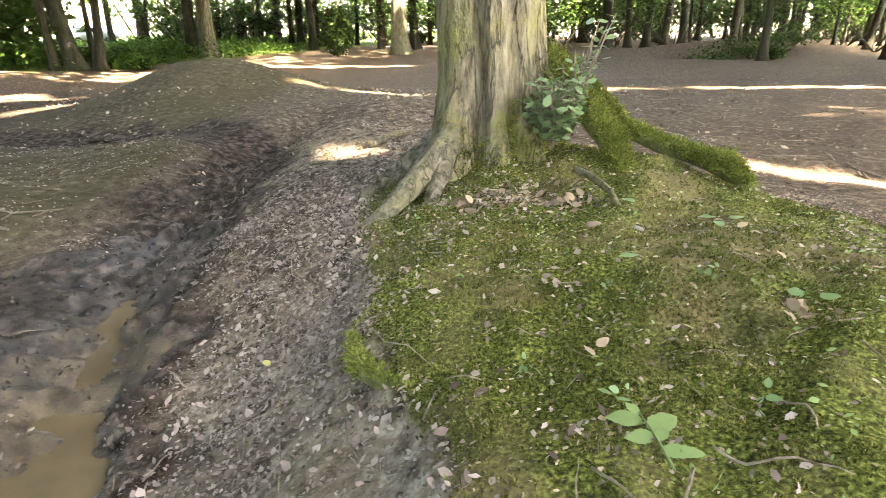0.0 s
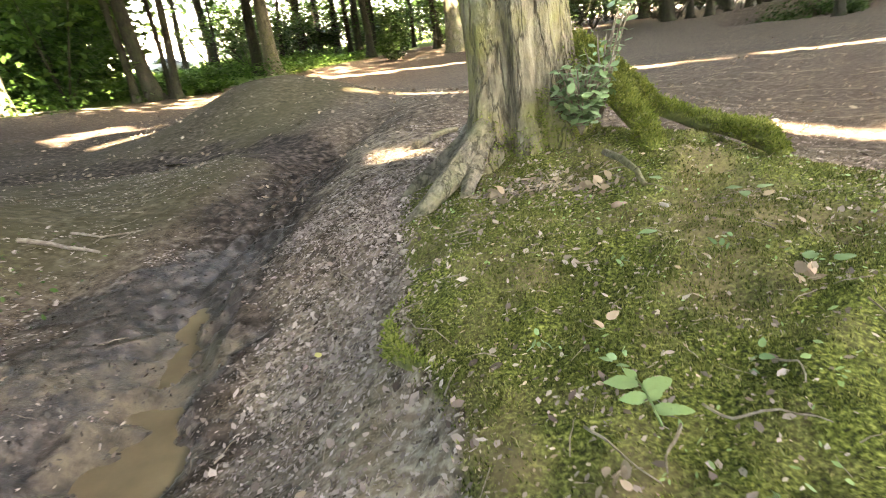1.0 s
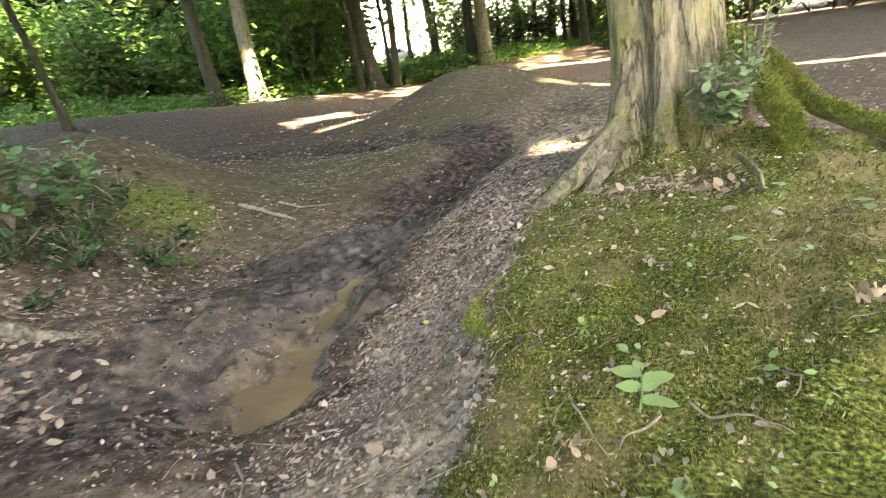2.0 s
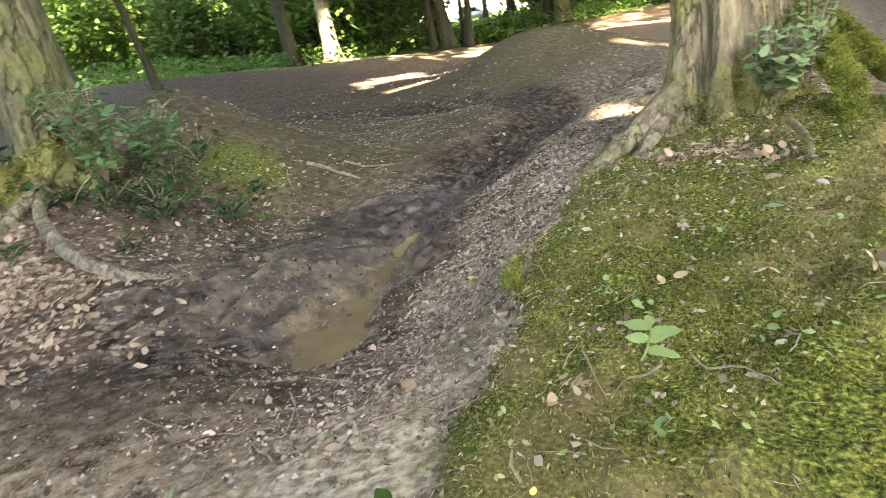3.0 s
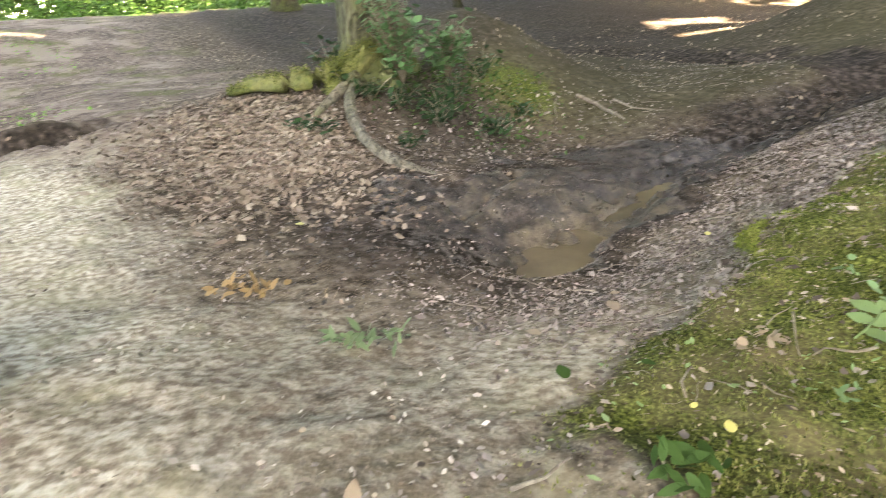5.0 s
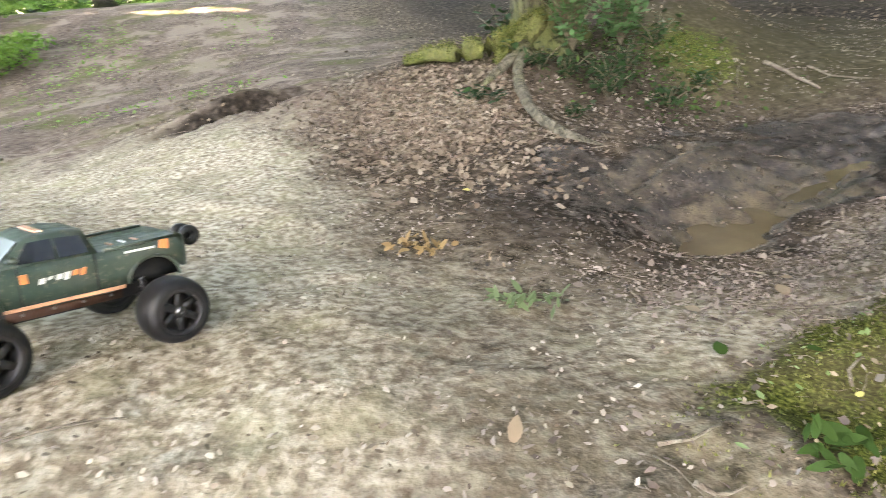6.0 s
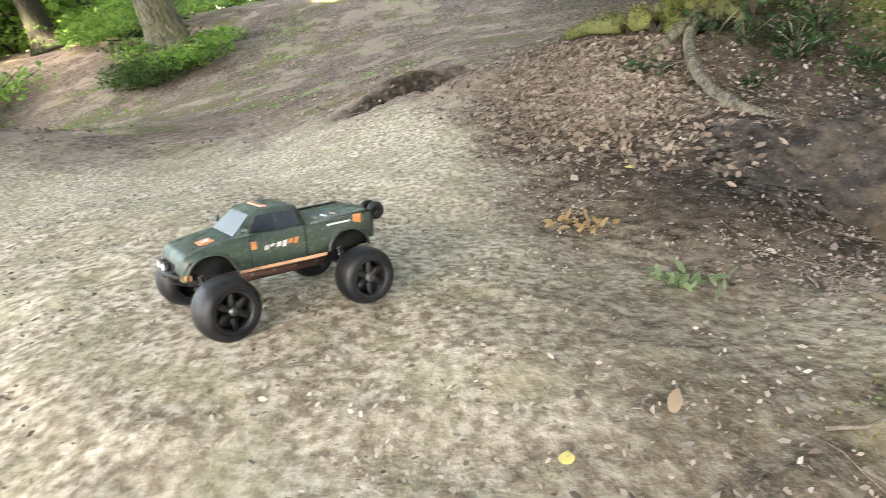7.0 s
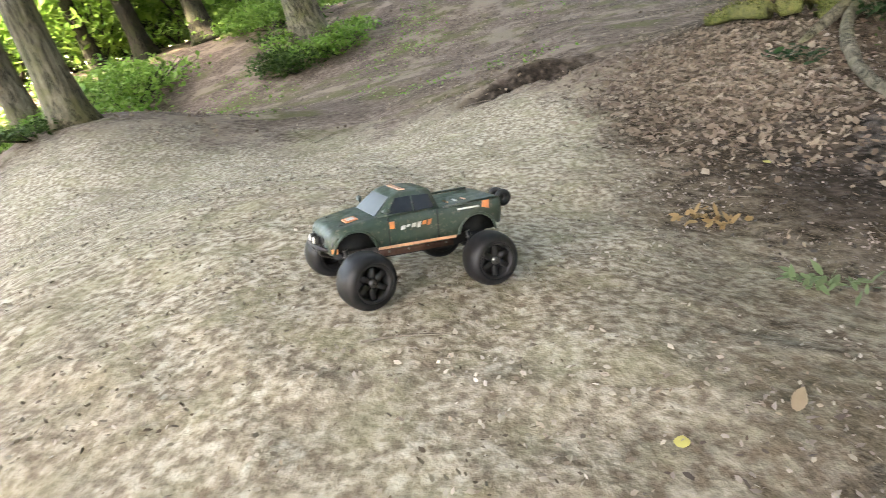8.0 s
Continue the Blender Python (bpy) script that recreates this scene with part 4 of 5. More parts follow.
def leafy_shoots(at, count, tall, wide, leaf, seed, label, mat=None, lean=(0, 0), name="sapling"):
    """Young shoots with broad separate leaves."""
    r2, rng = random.Random(seed), np.random.default_rng(seed)
    t = thing(name, at, label, "sapling", "saplings")
    lp, ls, lu = [], [], []
    for k in range(count):
        a, out = r2.uniform(0, 6.28), r2.uniform(0.25, 1) * wide
        h = tall * r2.uniform(0.45, 1.0)
        end = Vector((math.cos(a) * out + lean[0] * h, math.sin(a) * out + lean[1] * h, h))
        q = [Vector((0, 0, -0.02)), end * 0.4 + Vector((0, 0, 0.1 * h)), end * 0.75 + Vector((0, 0, 0.08 * h)), end]
        bm = bmesh.new()
        tube(bm, q, [0.006, 0.005, 0.004, 0.002], 5, 0, seed)
        part("stem", bm, TWIG, t)
        for j in range(9):
            f = 0.25 + 0.75 * j / 8
            p = end * f + Vector((r2.uniform(-1, 1), r2.uniform(-1, 1), r2.uniform(-0.3, 0.6))) * leaf * 0.8
            lp.append(p)
            ls.append(leaf * r2.uniform(0.7, 1.25))
            lu.append((r2.uniform(-0.5, 0.5), r2.uniform(-0.5, 0.5), 1))
    for k, (p, s, u) in enumerate(zip(lp, ls, lu)):
        v, f = strewn(rng, OVAL_V, OVAL_F, np.array([p]), np.array([u]), np.array([s]), 0.25)
        ob = new("leaf", quick_mesh("leaf", v, f, mat or SHRUB_GREEN))
        ob.parent = t
    return t


BUSH_GREEN = leaf_material("bush_leaves", [(0.035, 0.085, 0.036), (0.070, 0.150, 0.064), (0.12, 0.215, 0.10)], 0.45, 0.35)
SHOOT_GREEN = leaf_material("shoot_leaves", [(0.065, 0.115, 0.052), (0.12, 0.185, 0.088), (0.20, 0.275, 0.155)], 0.4, 0.3)
leafy_shoots(on_ground(0.50, 2.75, 0.07), 76, 0.30, 0.13, 0.050, 3, "pale green leafy shoots sprouting at the trunk's foot", SHOOT_GREEN)
leafy_shoots(on_ground(0.60, 2.80, 0.10), 9, 0.55, 0.12, 0.046, 4, "thin leafy shoots beside the trunk", SHOOT_GREEN, lean=(0.1, 0))
leafy_shoots(on_ground(-3.62, 1.98, 0.05), 62, 0.66, 0.22, 0.075, 5, "broad-leaved green bush against the western trunk", BUSH_GREEN, lean=(0.05, -0.1), name="bush")
leafy_shoots(on_ground(-3.62, 2.42, 0.05), 30, 0.5, 0.28, 0.085, 6, "green leafy shoots behind the trunk", BUSH_GREEN, name="bush")
leafy_shoots(on_ground(-4.3, 1.65, 0.02), 8, 0.3, 0.25, 0.07, 7, "low green shoots among mossy roots")
for k, (x, y, h) in enumerate([(-3.3, 1.75, 0.2), (-3.05, 1.95, 0.18), (-2.75, 1.5, 0.1), (-3.35, 2.3, 0.26), (-2.95, 2.4, 0.16), (-3.6, 2.75, 0.28), (-3.45, 1.6, 0.18), (-3.7, 1.55, 0.2), (-3.2, 2.05, 0.22), (-3.1, 2.8, 0.12), (-3.25, 0.95, 0.08), (-3.1, 1.05, 0.07)]):
    leafy_shoots(on_ground(x, y), 4 if h < 0.15 else 9, h, 0.14 if h < 0.15 else 0.22, 0.06, 20 + k, "small green seedlings in the leaf litter")


# ---------------------------------------------------------------- leaf litter, moss and twigs
def strew(name, label, category, count, area, chance, shape, size, mat, seed, tilt=0.3, lift=0.002, centre=None):
    """Fine loose stuff over a stretch of ground; chance gives how much of it lies at a place."""
    rng = np.random.default_rng(seed)
    x0, x1, y0, y1 = area
    if centre:
        x, y = rng.normal(centre[0], centre[2], count), rng.normal(centre[1], centre[3], count)
    else:
        x, y = rng.uniform(x0, x1, count), rng.uniform(y0, y1, count)
    keep = rng.uniform(0, 1, count) < chance(x, y)
    x, y = x[keep], y[keep]
    p = np.stack([x, y, height(x, y) + lift], 1)
    v, f = strewn(rng, *shape, p, ground_up(x, y), rng.uniform(size[0], size[1], len(x)) * rng.uniform(0.7, 1.2, len(x)), tilt)
    return tagged(new(name, quick_mesh(name, v, f, mat)), label, category, kind="stuff")


def soil_chance(x, y):
    z = zones(x, y)
    c = (1 - 0.92 * z["moss"]) * (1 - 0.9 * z["mud"]) * np.clip(1.12 - 1.35 * np.where(y > 0.2, 0.25, 1.0) * z["pale"], 0, 1)
    c = c * (1 - 0.65 * bump(x, y, -1.0, 0.75, 0.6, 0.5))
    c = c * (1 - 0.78 * smooth(-1.3, -1.9, x) * smooth(7, 4, y) * smooth(-1, 0, y)) * (1 - 0.62 * smooth(3.5, 6.0, y))
    c = c * (0.24 + 0.76 * smooth(0.0, 0.8, y - 0.5 * (x + 0.5)))
    return c * (0.5 + 0.75 * fbm(x, y, 0.6, 3, 61)).clip(0.04 + 0.3 * smooth(-1.2, -0.7, x) * smooth(0.2, 0.7, y), 1) * (height(x, y) > WATER_Z + 0.01)


def moss_chance(x, y):
    return zones(x, y)["moss"] * (0.58 + 1.0 * fbm(x, y, 0.22, 3, 51)).clip(0.2, 1)


BROWN_LEAVES = leaf_material("bank_leaves", [(0.055, 0.040, 0.029), (0.150, 0.111, 0.081), (0.255, 0.208, 0.162), (0.12, 0.084, 0.062), (0.22, 0.170, 0.125), (0.075, 0.055, 0.040)], 0.7, 0.12)
TAN_LITTER = leaf_material("pinkish_leaves", [(0.11, 0.08, 0.056), (0.20, 0.152, 0.108), (0.29, 0.23, 0.17), (0.15, 0.112, 0.08)], 0.7, 0.12)
FLAKE, LEAF, TUFT, SPRAY = (FLAKE_V, FLAKE_F), (LEAF_V, LEAF_F), (TUFT_V, TUFT_F), (SPRAY_V, SPRAY_F)
strew("leaf_crumbs", "crumbs of dry brown leaves on the soil", "leaf litter", 145000, (-4.6, 2.6, -3.0, 6.2), soil_chance, FLAKE, (0.006, 0.021), LITTER, 1, 0.5)
strew("leaf_crumbs", "crumbs of dry leaves on the bank", "leaf litter", 200000, (-2.3, 1.6, -1.0, 3.6), lambda x, y: soil_chance(x, y) * (0.45 + 0.55 * smooth(-0.1, 0.9, y)), FLAKE, (0.006, 0.022), LITTER, 21, 0.5)
strew("leaf_litter", "dry brown and grey leaves on the soil", "leaf litter", 30000, (-4.8, 2.8, -2.0, 7.0), lambda x, y: soil_chance(x, y) * smooth(0.2, 1.0, y), LEAF, (0.016, 0.040), LITTER, 2, 0.3, 0.004)
strew("leaf_litter", "dry brown leaves further off", "leaf litter", 36000, (-16, 13, -9, 20), lambda x, y: soil_chance(x, y) * (np.hypot(x, y - 2) > 4.5), FLAKE, (0.018, 0.060), BROWN_LEAVES, 3, 0.4, 0.006)
strew("leaf_litter", "brown and pinkish dead leaves along the bank", "leaf litter", 15000, (-1.5, 0.5, -0.9, 4.6), lambda x, y: soil_chance(x, y) * smooth(0.1, 1.0, y), LEAF, (0.018, 0.042), LITTER, 22, 0.5, 0.006)
strew("moss_carpet", "short yellow-green moss over the mound", "moss", 330000, (-0.6, 2.4, -0.4, 3.5), moss_chance, TUFT, (0.004, 0.0115), MOSS_GREEN, 4, 0.35, -0.002)
strew("leaf_litter", "pale dead leaves caught in the moss", "leaf litter", 4200, (-0.5, 2.2, -0.4, 3.2), lambda x, y: smooth(-0.05, 0.5, y) * zones(x, y)["moss"] * (0.14 + 0.45 * (fbm(x, y, 0.4, 2, 81) > 0.2) + 0.4 * smooth(0.5, 0.05, x - moss_edge(y))), LEAF, (0.006, 0.019), TAN, 5, 0.4, 0.010)
strew("seedlings", "tiny green leaves among the moss", "seedlings", 2600, (-0.5, 2.2, -0.2, 3.2), lambda x, y: zones(x, y)["moss"] * (fbm(x, y, 0.3, 2, 71) > 0.15), LEAF, (0.009, 0.022), FRESH_GREEN, 6, 0.4, 0.014)
strew("leaf_litter", "large tan leaves heaped on the bank", "leaf litter", 8000, (0, 0, 0, 0), lambda x, y: 0.95 * smooth(0.45, 0.95, from_line(x, y, RUT) + 0.3 * vnoise(x, y, 0.4, 64)) * smooth(0.3, 0.55, np.hypot(x + 4.02, y - 1.9)), LEAF, (0.030, 0.068), BROWN_LEAVES, 7, 0.35, 0.008, (-3.3, 0.55, 0.62, 0.36))
strew("seedlings", "green leaves and grass on the western bank", "seedlings", 1300, (0, 0, 0, 0), lambda x, y: 0.8 * (from_line(x, y, RUT) > 0.8), LEAF, (0.02, 0.055), HERB_GREEN, 8, 0.5, 0.02, (-3.5, 2.5, 0.4, 0.4))
strew("leaf_litter", "pale dead leaves on the western bank", "leaf litter", 1300, (0, 0, 0, 0), lambda x, y: 0.7 * (from_line(x, y, RUT) > 0.95), LEAF, (0.02, 0.05), LITTER, 9, 0.4, 0.012, (-2.9, 2.3, 0.6, 0.7))
strew("leaf_litter", "dry pinkish leaves in the hollow between buttresses", "leaf litter", 130, (0, 0, 0, 0), lambda x, y: 0.0 * x + 1, LEAF, (0.016, 0.042), TAN_LITTER, 14, 0.5, 0.008, (0.33, 2.42, 0.17, 0.11))
strew("seedlings", "thin green plants on the western dirt", "seedlings", 9000, (-14, -5, -9, 0), lambda x, y: (1.8 * fbm(x, y, 1.6, 2, 97) - 0.5 + 0.8 * bump(x, y, -11.3, -6.3, 1.3, 0.9)).clip(0, 1), LEAF, (0.03, 0.06), SUNNY_GREEN, 15, 0.5, 0.03)
strew("leaf_crumbs", "tiny leaf scraps and buds in the moss", "leaf litter", 11000, (-0.5, 2.3, -0.4, 3.2), lambda x, y: smooth(-0.05, 0.5, y) * zones(x, y)["moss"] * (0.45 + 0.8 * fbm(x, y, 0.3, 2, 83)).clip(0, 1), FLAKE, (0.003, 0.010), TAN_LITTER, 16, 0.5, 0.010)
strew("leaf_litter", "scattered pale leaves on the dirt jump", "leaf litter", 2600, (-9, 5, 4.2, 15), lambda x, y: (0.5 + 0.9 * fbm(x, y, 1.1, 2, 99)).clip(0.1, 1), LEAF, (0.03, 0.075), TAN_LITTER, 17, 0.5, 0.012)
strew("leaf_litter", "scattered pale leaves on the western dirt", "leaf litter", 2000, (-13, -4.2, -7, 5), lambda x, y: (0.2 + 1.2 * fbm(x, y, 1.1, 2, 98)).clip(0.05, 1), LEAF, (0.025, 0.065), TAN_LITTER, 18, 0.5, 0.012)
strew("mud_clods", "wet dark clods in the rut", "mud", 9000, (-3.0, -0.4, 0.0, 5.6), lambda x, y: zones(x, y)["mud"] * (height(x, y) > WATER_Z), FLAKE, (0.008, 0.026), plain("mud_clod", (0.030, 0.0235, 0.019), 0.6, 0, 0.8, 0.15), 10, 0.7, 0.003)
strew("leaf_crumbs", "scattered pale crumbs on the dry hill", "leaf litter", 8000, (-4.0, 1.6, -5.0, 0.3), lambda x, y: zones(x, y)["pale"] * 0.8, FLAKE, (0.004, 0.012), TAN_LITTER, 11, 0.4)
strew("soil_crumbs", "pale dry crumbs of crusted soil", "soil", 42000, (-4.0, 1.8, -5.0, 0.3), lambda x, y: zones(x, y)["pale"] * (0.5 + 0.9 * fbm(x, y, 0.25, 2, 91)).clip(0, 1), FLAKE, (0.006, 0.018), leaf_material("dry_crumbs", [(0.13, 0.103, 0.078), (0.24, 0.203, 0.162), (0.34, 0.302, 0.252)], 0.95, 0.0), 12, 0.45, 0.003)
strew("leaf_litter", "brown leaves on the western slope", "leaf litter", 7000, (-13, -4.5, -7, 3), lambda x, y: (1.8 * fbm(x, y, 1.2, 2, 95)).clip(0, 1), LEAF, (0.025, 0.055), TAN_LITTER, 13, 0.4, 0.008)


def twigs(name, label, count, area, chance, seed, longest=0.16, thick=1.0):
    rng, r2 = np.random.default_rng(seed), random.Random(seed)
    bm = bmesh.new()
    made = 0
    while made < count:
        x, y = r2.uniform(*area[:2]), r2.uniform(*area[2:])
        if r2.random() > float(chance(np.array([x]), np.array([y]))[0]):
            continue
        made += 1
        a, n = r2.uniform(0, 6.28), r2.uniform(0.3, 1) * longest
        q = []
        for f in (-0.5, -0.15, 0.2, 0.5):
            px, py = x + math.cos(a) * n * f + r2.uniform(-1, 1) * n * 0.06, y + math.sin(a) * n * f + r2.uniform(-1, 1) * n * 0.06
            q.append(on_ground(px, py, 0.004 + 0.01 * r2.random()))
        w = thick * n * r2.uniform(0.012, 0.03)
        tube(bm, q, [w, w * 0.9, w * 0.7, w * 0.4], 5, 0.2, made)
    return tagged(new(name, mesh_of(name, bm, TWIG)), label, "twigs", kind="stuff")


twigs("twigs", "thin dry twigs on the soil", 330, (-4.2, 1.8, -1.5, 5.0), soil_chance, 1, 0.16)
twigs("twigs", "dead sticks on the open dirt", 170, (1.8, 9, 4, 15), lambda x, y: 0.0 * x + 1, 3, 0.5, 0.6)
twigs("twigs", "long thin twigs on the bank", 26, (-1.2, 0.1, 0.3, 2.6), soil_chance, 4, 0.40, 0.4)
twigs("twigs", "sticks on the western dirt", 60, (-9, -2.2, -3.5, 4.5), soil_chance, 5, 0.4, 0.5)
twigs("twigs", "thin pale stalks in the moss", 130, (-0.2, 1.8, -0.2, 2.6), lambda x, y: zones(x, y)["moss"], 2, 0.10)


def stick(line, r, label, lift=0.012, name="stick"):
    """A single dead stick through places on the ground."""
    c = on_ground(*line[0])
    pts = []
    for k in range(len(line) - 1):
        for f in (0, 0.33, 0.66):
            x, y = (a + (b - a) * f for a, b in zip(line[k], line[k + 1]))
            pts.append(on_ground(x + 0.006 * math.sin(31 * x), y + 0.006 * math.sin(27 * y), lift) - c)
    pts.append(on_ground(*line[-1], lift) - c)
    bm = bmesh.new()
    tube(bm, pts, [r * (1 - 0.6 * k / len(pts)) for k in range(len(pts))], 7, 0.3, int(100 * abs(line[0][0])))
    ob = new(name, mesh_of(name, bm, ROOT_BARK if name == "log" else TWIG))
    ob.location = c
    return tagged(ob, label, "stick", "sticks")


stick([(-3.2, 3.5), (-3.0, 3.53), (-2.65, 3.52)], 0.022, "bare grey stick on trodden soil")
stick([(0.25, 0.87), (0.29, 0.80), (0.36, 0.71)], 0.003, "thin broken stick on moss")
stick([(0.43, 0.87), (0.40, 0.80), (0.375, 0.73)], 0.004, "short peeled stick on moss")
stick([(0.48, 0.91), (0.53, 0.87), (0.60, 0.85), (0.66, 0.79)], 0.0032, "thin forked stick on moss")
stick([(0.65, 1.02), (0.68, 0.97), (0.67, 0.91)], 0.003, "bent thin twig on moss")
stick([(0.333, -0.018), (0.341, 0.037), (0.326, 0.104)], 0.004, "curved pale stick on moss")
stick([(0.421, -0.023), (0.446, -0.009), (0.455, 0.04)], 0.005, "curved pale stick beside the mound")
stick([(-3.0, 3.75), (-2.75, 3.72), (-2.5, 3.85)], 0.01, "thin grey stick on trodden soil")
stick([(-0.55, 4.45), (-0.4, 4.65), (-0.25, 4.9)], 0.04, "short rotten log on the soil", 0.02, "log")
stick([(-3.97, -0.19), (-3.85, -0.05), (-3.73, 0.11)], 0.009, "pale stick at the leaf bank")
stick([(0.01, -1.107), (-0.02, -1.0), (-0.04, -0.875)], 0.0035, "thin dark twig on pale soil")
stick([(-16.5, 16.5), (-15.6, 17.0), (-14.2, 18.2), (-12.5, 19.0)], 0.06, "long fallen branch by the clearing", 0.05, "branch")


def broad_leaf(at, length, turn, mat, label, lift=0.012, tilt=(0, 0), parent=None, wide=0.62):
    """A single broad leaf with a midrib fold and a waved rim."""
    bm = bmesh.new()
    mid, left, right = [], [], []
    for k in range(13):
        f = k / 12
        w = wide * 0.5 * length * math.sin(math.pi * min(1, 0.06 + f**0.85 * 0.94)) ** 0.8 * (1.0 if k % 2 else 0.9)
        wav = 0.02 * length * math.sin(9 * f)
        droop = -0.12 * length * (f - 0.4) ** 2
        mid.append(bm.verts.new((0, length * f, droop)))
        left.append(bm.verts.new((-w, length * f - 0.03 * length, droop + 0.10 * w + wav)))
        right.append(bm.verts.new((w, length * f - 0.03 * length, droop + 0.10 * w - wav)))
    for k in range(12):
        bm.faces.new((left[k], mid[k], mid[k + 1], left[k + 1]))
        bm.faces.new((mid[k], right[k], right[k + 1], mid[k + 1]))
    m = Matrix.Translation(Vector(at) + Vector((0, 0, lift))) @ pose(0, 0, 0, tilt[0], tilt[1], turn)
    if parent:
        ob = part("leaf", bm, mat, parent)
        ob.matrix_local = m
        return ob
    ob = new("leaf", mesh_of("leaf", bm, mat))
    ob.matrix_world = m
    return tagged(ob, label, "leaf", "fallen leaves")


def sprig():
    """The broken-off sapling with five large leaves on the moss."""
    at = on_ground(0.40, 0.915, 0.0)
    t = thing("sprig", at, "broken-off sprig with large fresh green leaves on moss", "sprig")
    bm = bmesh.new()
    tube(bm, [(-0.004, -0.065, 0.008), (-0.006, -0.015, 0.010), (-0.012, 0.04, 0.016), (-0.021, 0.086, 0.020)], [0.0028, 0.0026, 0.0022, 0.0016], 6, 0, 1)
    part("stem", bm, FRESH_GREEN, t)
    for x, y, z, length, turn, tx, ty, wide in [(-0.010, 0.075, 0.040, 0.095, 82, 6, -10, 0.62), (-0.012, 0.098, 0.042, 0.05, 28, 25, 5, 0.66), (0.0, 0.045, 0.034, 0.092, -62, 12, 14, 0.70), (0.004, 0.020, 0.030, 0.078, 92, -2, -52, 0.5), (0.004, 0.012, 0.028, 0.055, -50, 10, 25, 0.6), (0.006, -0.028, 0.022, 0.10, -98, 2, 8, 0.52)]:
        broad_leaf((0.78 * x - 0.012, 0.78 * y + 0.008, 0.36 * z), 0.78 * length, turn, FRESH_GREEN, "", 0, (0.5 * tx, 0.6 * ty), t, wide)


sprig()
broad_leaf(on_ground(-0.585, 1.76), 0.045, 30, YELLOW, "small yellow leaf on the bank")
broad_leaf(on_ground(0.352, -0.461), 0.03, 70, YELLOW, "round yellow leaf on dry soil", 0.004, wide=0.95)
broad_leaf(on_ground(-0.235, 0.82), 0.07, 60, TAN, "pale brown leaf on the bank")
broad_leaf(on_ground(-0.225, 0.51), 0.05, 110, TAN, "pale brown leaf on the bank")
broad_leaf(on_ground(-0.40, 1.02), 0.04, 150, TAN, "small pale leaf on mud")
broad_leaf(on_ground(0.255, -0.25), 0.055, 60, TAN, "tan curled leaf on dry soil", tilt=(18, 25), wide=0.5)
for x, y, a in [(-2.02, 1.80, 70), (-1.98, 1.85, -30), (-1.96, 1.77, -100)]:
    broad_leaf(on_ground(x, y), 0.10, a, TAN, "large pale dead leaf on mud")
broad_leaf(on_ground(0.075, 0.325), 0.055, 60, HERB_GREEN, "fallen green leaf on soil")
broad_leaf(on_ground(0.417, 0.395), 0.036, 40, YELLOW, "fallen yellow leaf on moss")
broad_leaf(on_ground(0.326, 0.41), 0.022, 10, YELLOW, "tiny yellow leaf on moss")
broad_leaf(on_ground(-1.89, 0.41), 0.055, 110, YELLOW, "yellow leaf on mud")
broad_leaf(on_ground(0.131, 0.50), 0.034, -60, HERB_GREEN, "fallen green leaf on moss")
for x, y, a, m in [(0.35, 1.24, 30, TAN), (0.37, 1.29, -50, TAN), (0.24, 1.48, 80, TAN), (0.84, 1.30, 20, TAN), (0.80, 1.27, 100, TAN), (0.88, 1.36, -40, TAN), (1.08, 1.52, 75, TAN), (0.98, 1.62, 10, TAN), (0.62, 1.33, 60, TAN), (1.0, 1.95, -70, TAN)]:
    broad_leaf(on_ground(x, y), 0.042, a, m, "dead curled leaf on moss", tilt=(15, 20))
for x, y, a in [(0.97, 2.06, 80), (1.02, 2.05, -70), (0.95, 2.0, 170), (0.9, 1.42, -40), (0.95, 1.38, -70), (0.72, 2.2, 30), (0.6, 1.75, 100)]:
    broad_leaf(on_ground(x, y), 0.065, a, SHOOT_GREEN, "green seedling leaf on moss", 0.02)


def leaf_heap(x, y, wide, count, length, mat, seed, label, name, stretch=0.5, turn=0.0, wide_leaf=0.62):
    """A small heap of wilted leaves, each a part."""
    r2 = random.Random(seed)
    t = thing(name, on_ground(x, y), label, "leaves")
    for k in range(count):
        u, v = r2.gauss(0, 0.5) * wide, r2.gauss(0, 0.5) * wide * stretch
        c, s = math.cos(radians(turn)), math.sin(radians(turn))
        dx, dy = u * c - v * s, u * s + v * c
        g = on_ground(x + dx, y + dy) - on_ground(x, y)
        broad_leaf((dx, dy, g.z), length * r2.uniform(0.6, 1.2), r2.uniform(0, 360), mat, "", 0.01 + 0.04 * r2.random(), (r2.uniform(-65, 70), r2.uniform(-60, 60)), t, wide_leaf)


leaf_heap(-0.465, 0.07, 0.12, 40, 0.05, leaf_material("wilted_leaves", [(0.06, 0.092, 0.042), (0.11, 0.15, 0.076), (0.165, 0.21, 0.12)], 0.5, 0.25), 3, "wilted green twig of narrow leaves on soil", "leafy_twig", 0.32, 70, 0.36)
leaf_heap(-1.19, -0.06, 0.12, 44, 0.052, leaf_material("brown_leaf", [(0.12, 0.077, 0.036), (0.25, 0.166, 0.078), (0.38, 0.275, 0.145)], 0.7, 0.1), 4, "heap of curled brown leaves on soil", "dead_leaves", 0.5, 70, 0.42)
leaf_heap(0.10, 2.42, 0.09, 16, 0.06, TAN, 8, "pale dead leaves at the mossy trunk's foot", "dead_leaves", 0.6, 20)
leaf_heap(0.50, 2.32, 0.10, 14, 0.05, TAN, 9, "pale dead leaves between the roots", "dead_leaves", 0.6, 0)
leaf_heap(0.84, 1.29, 0.05, 8, 0.045, TAN, 10, "dead leaves lying in the moss", "dead_leaves", 0.6, 0)
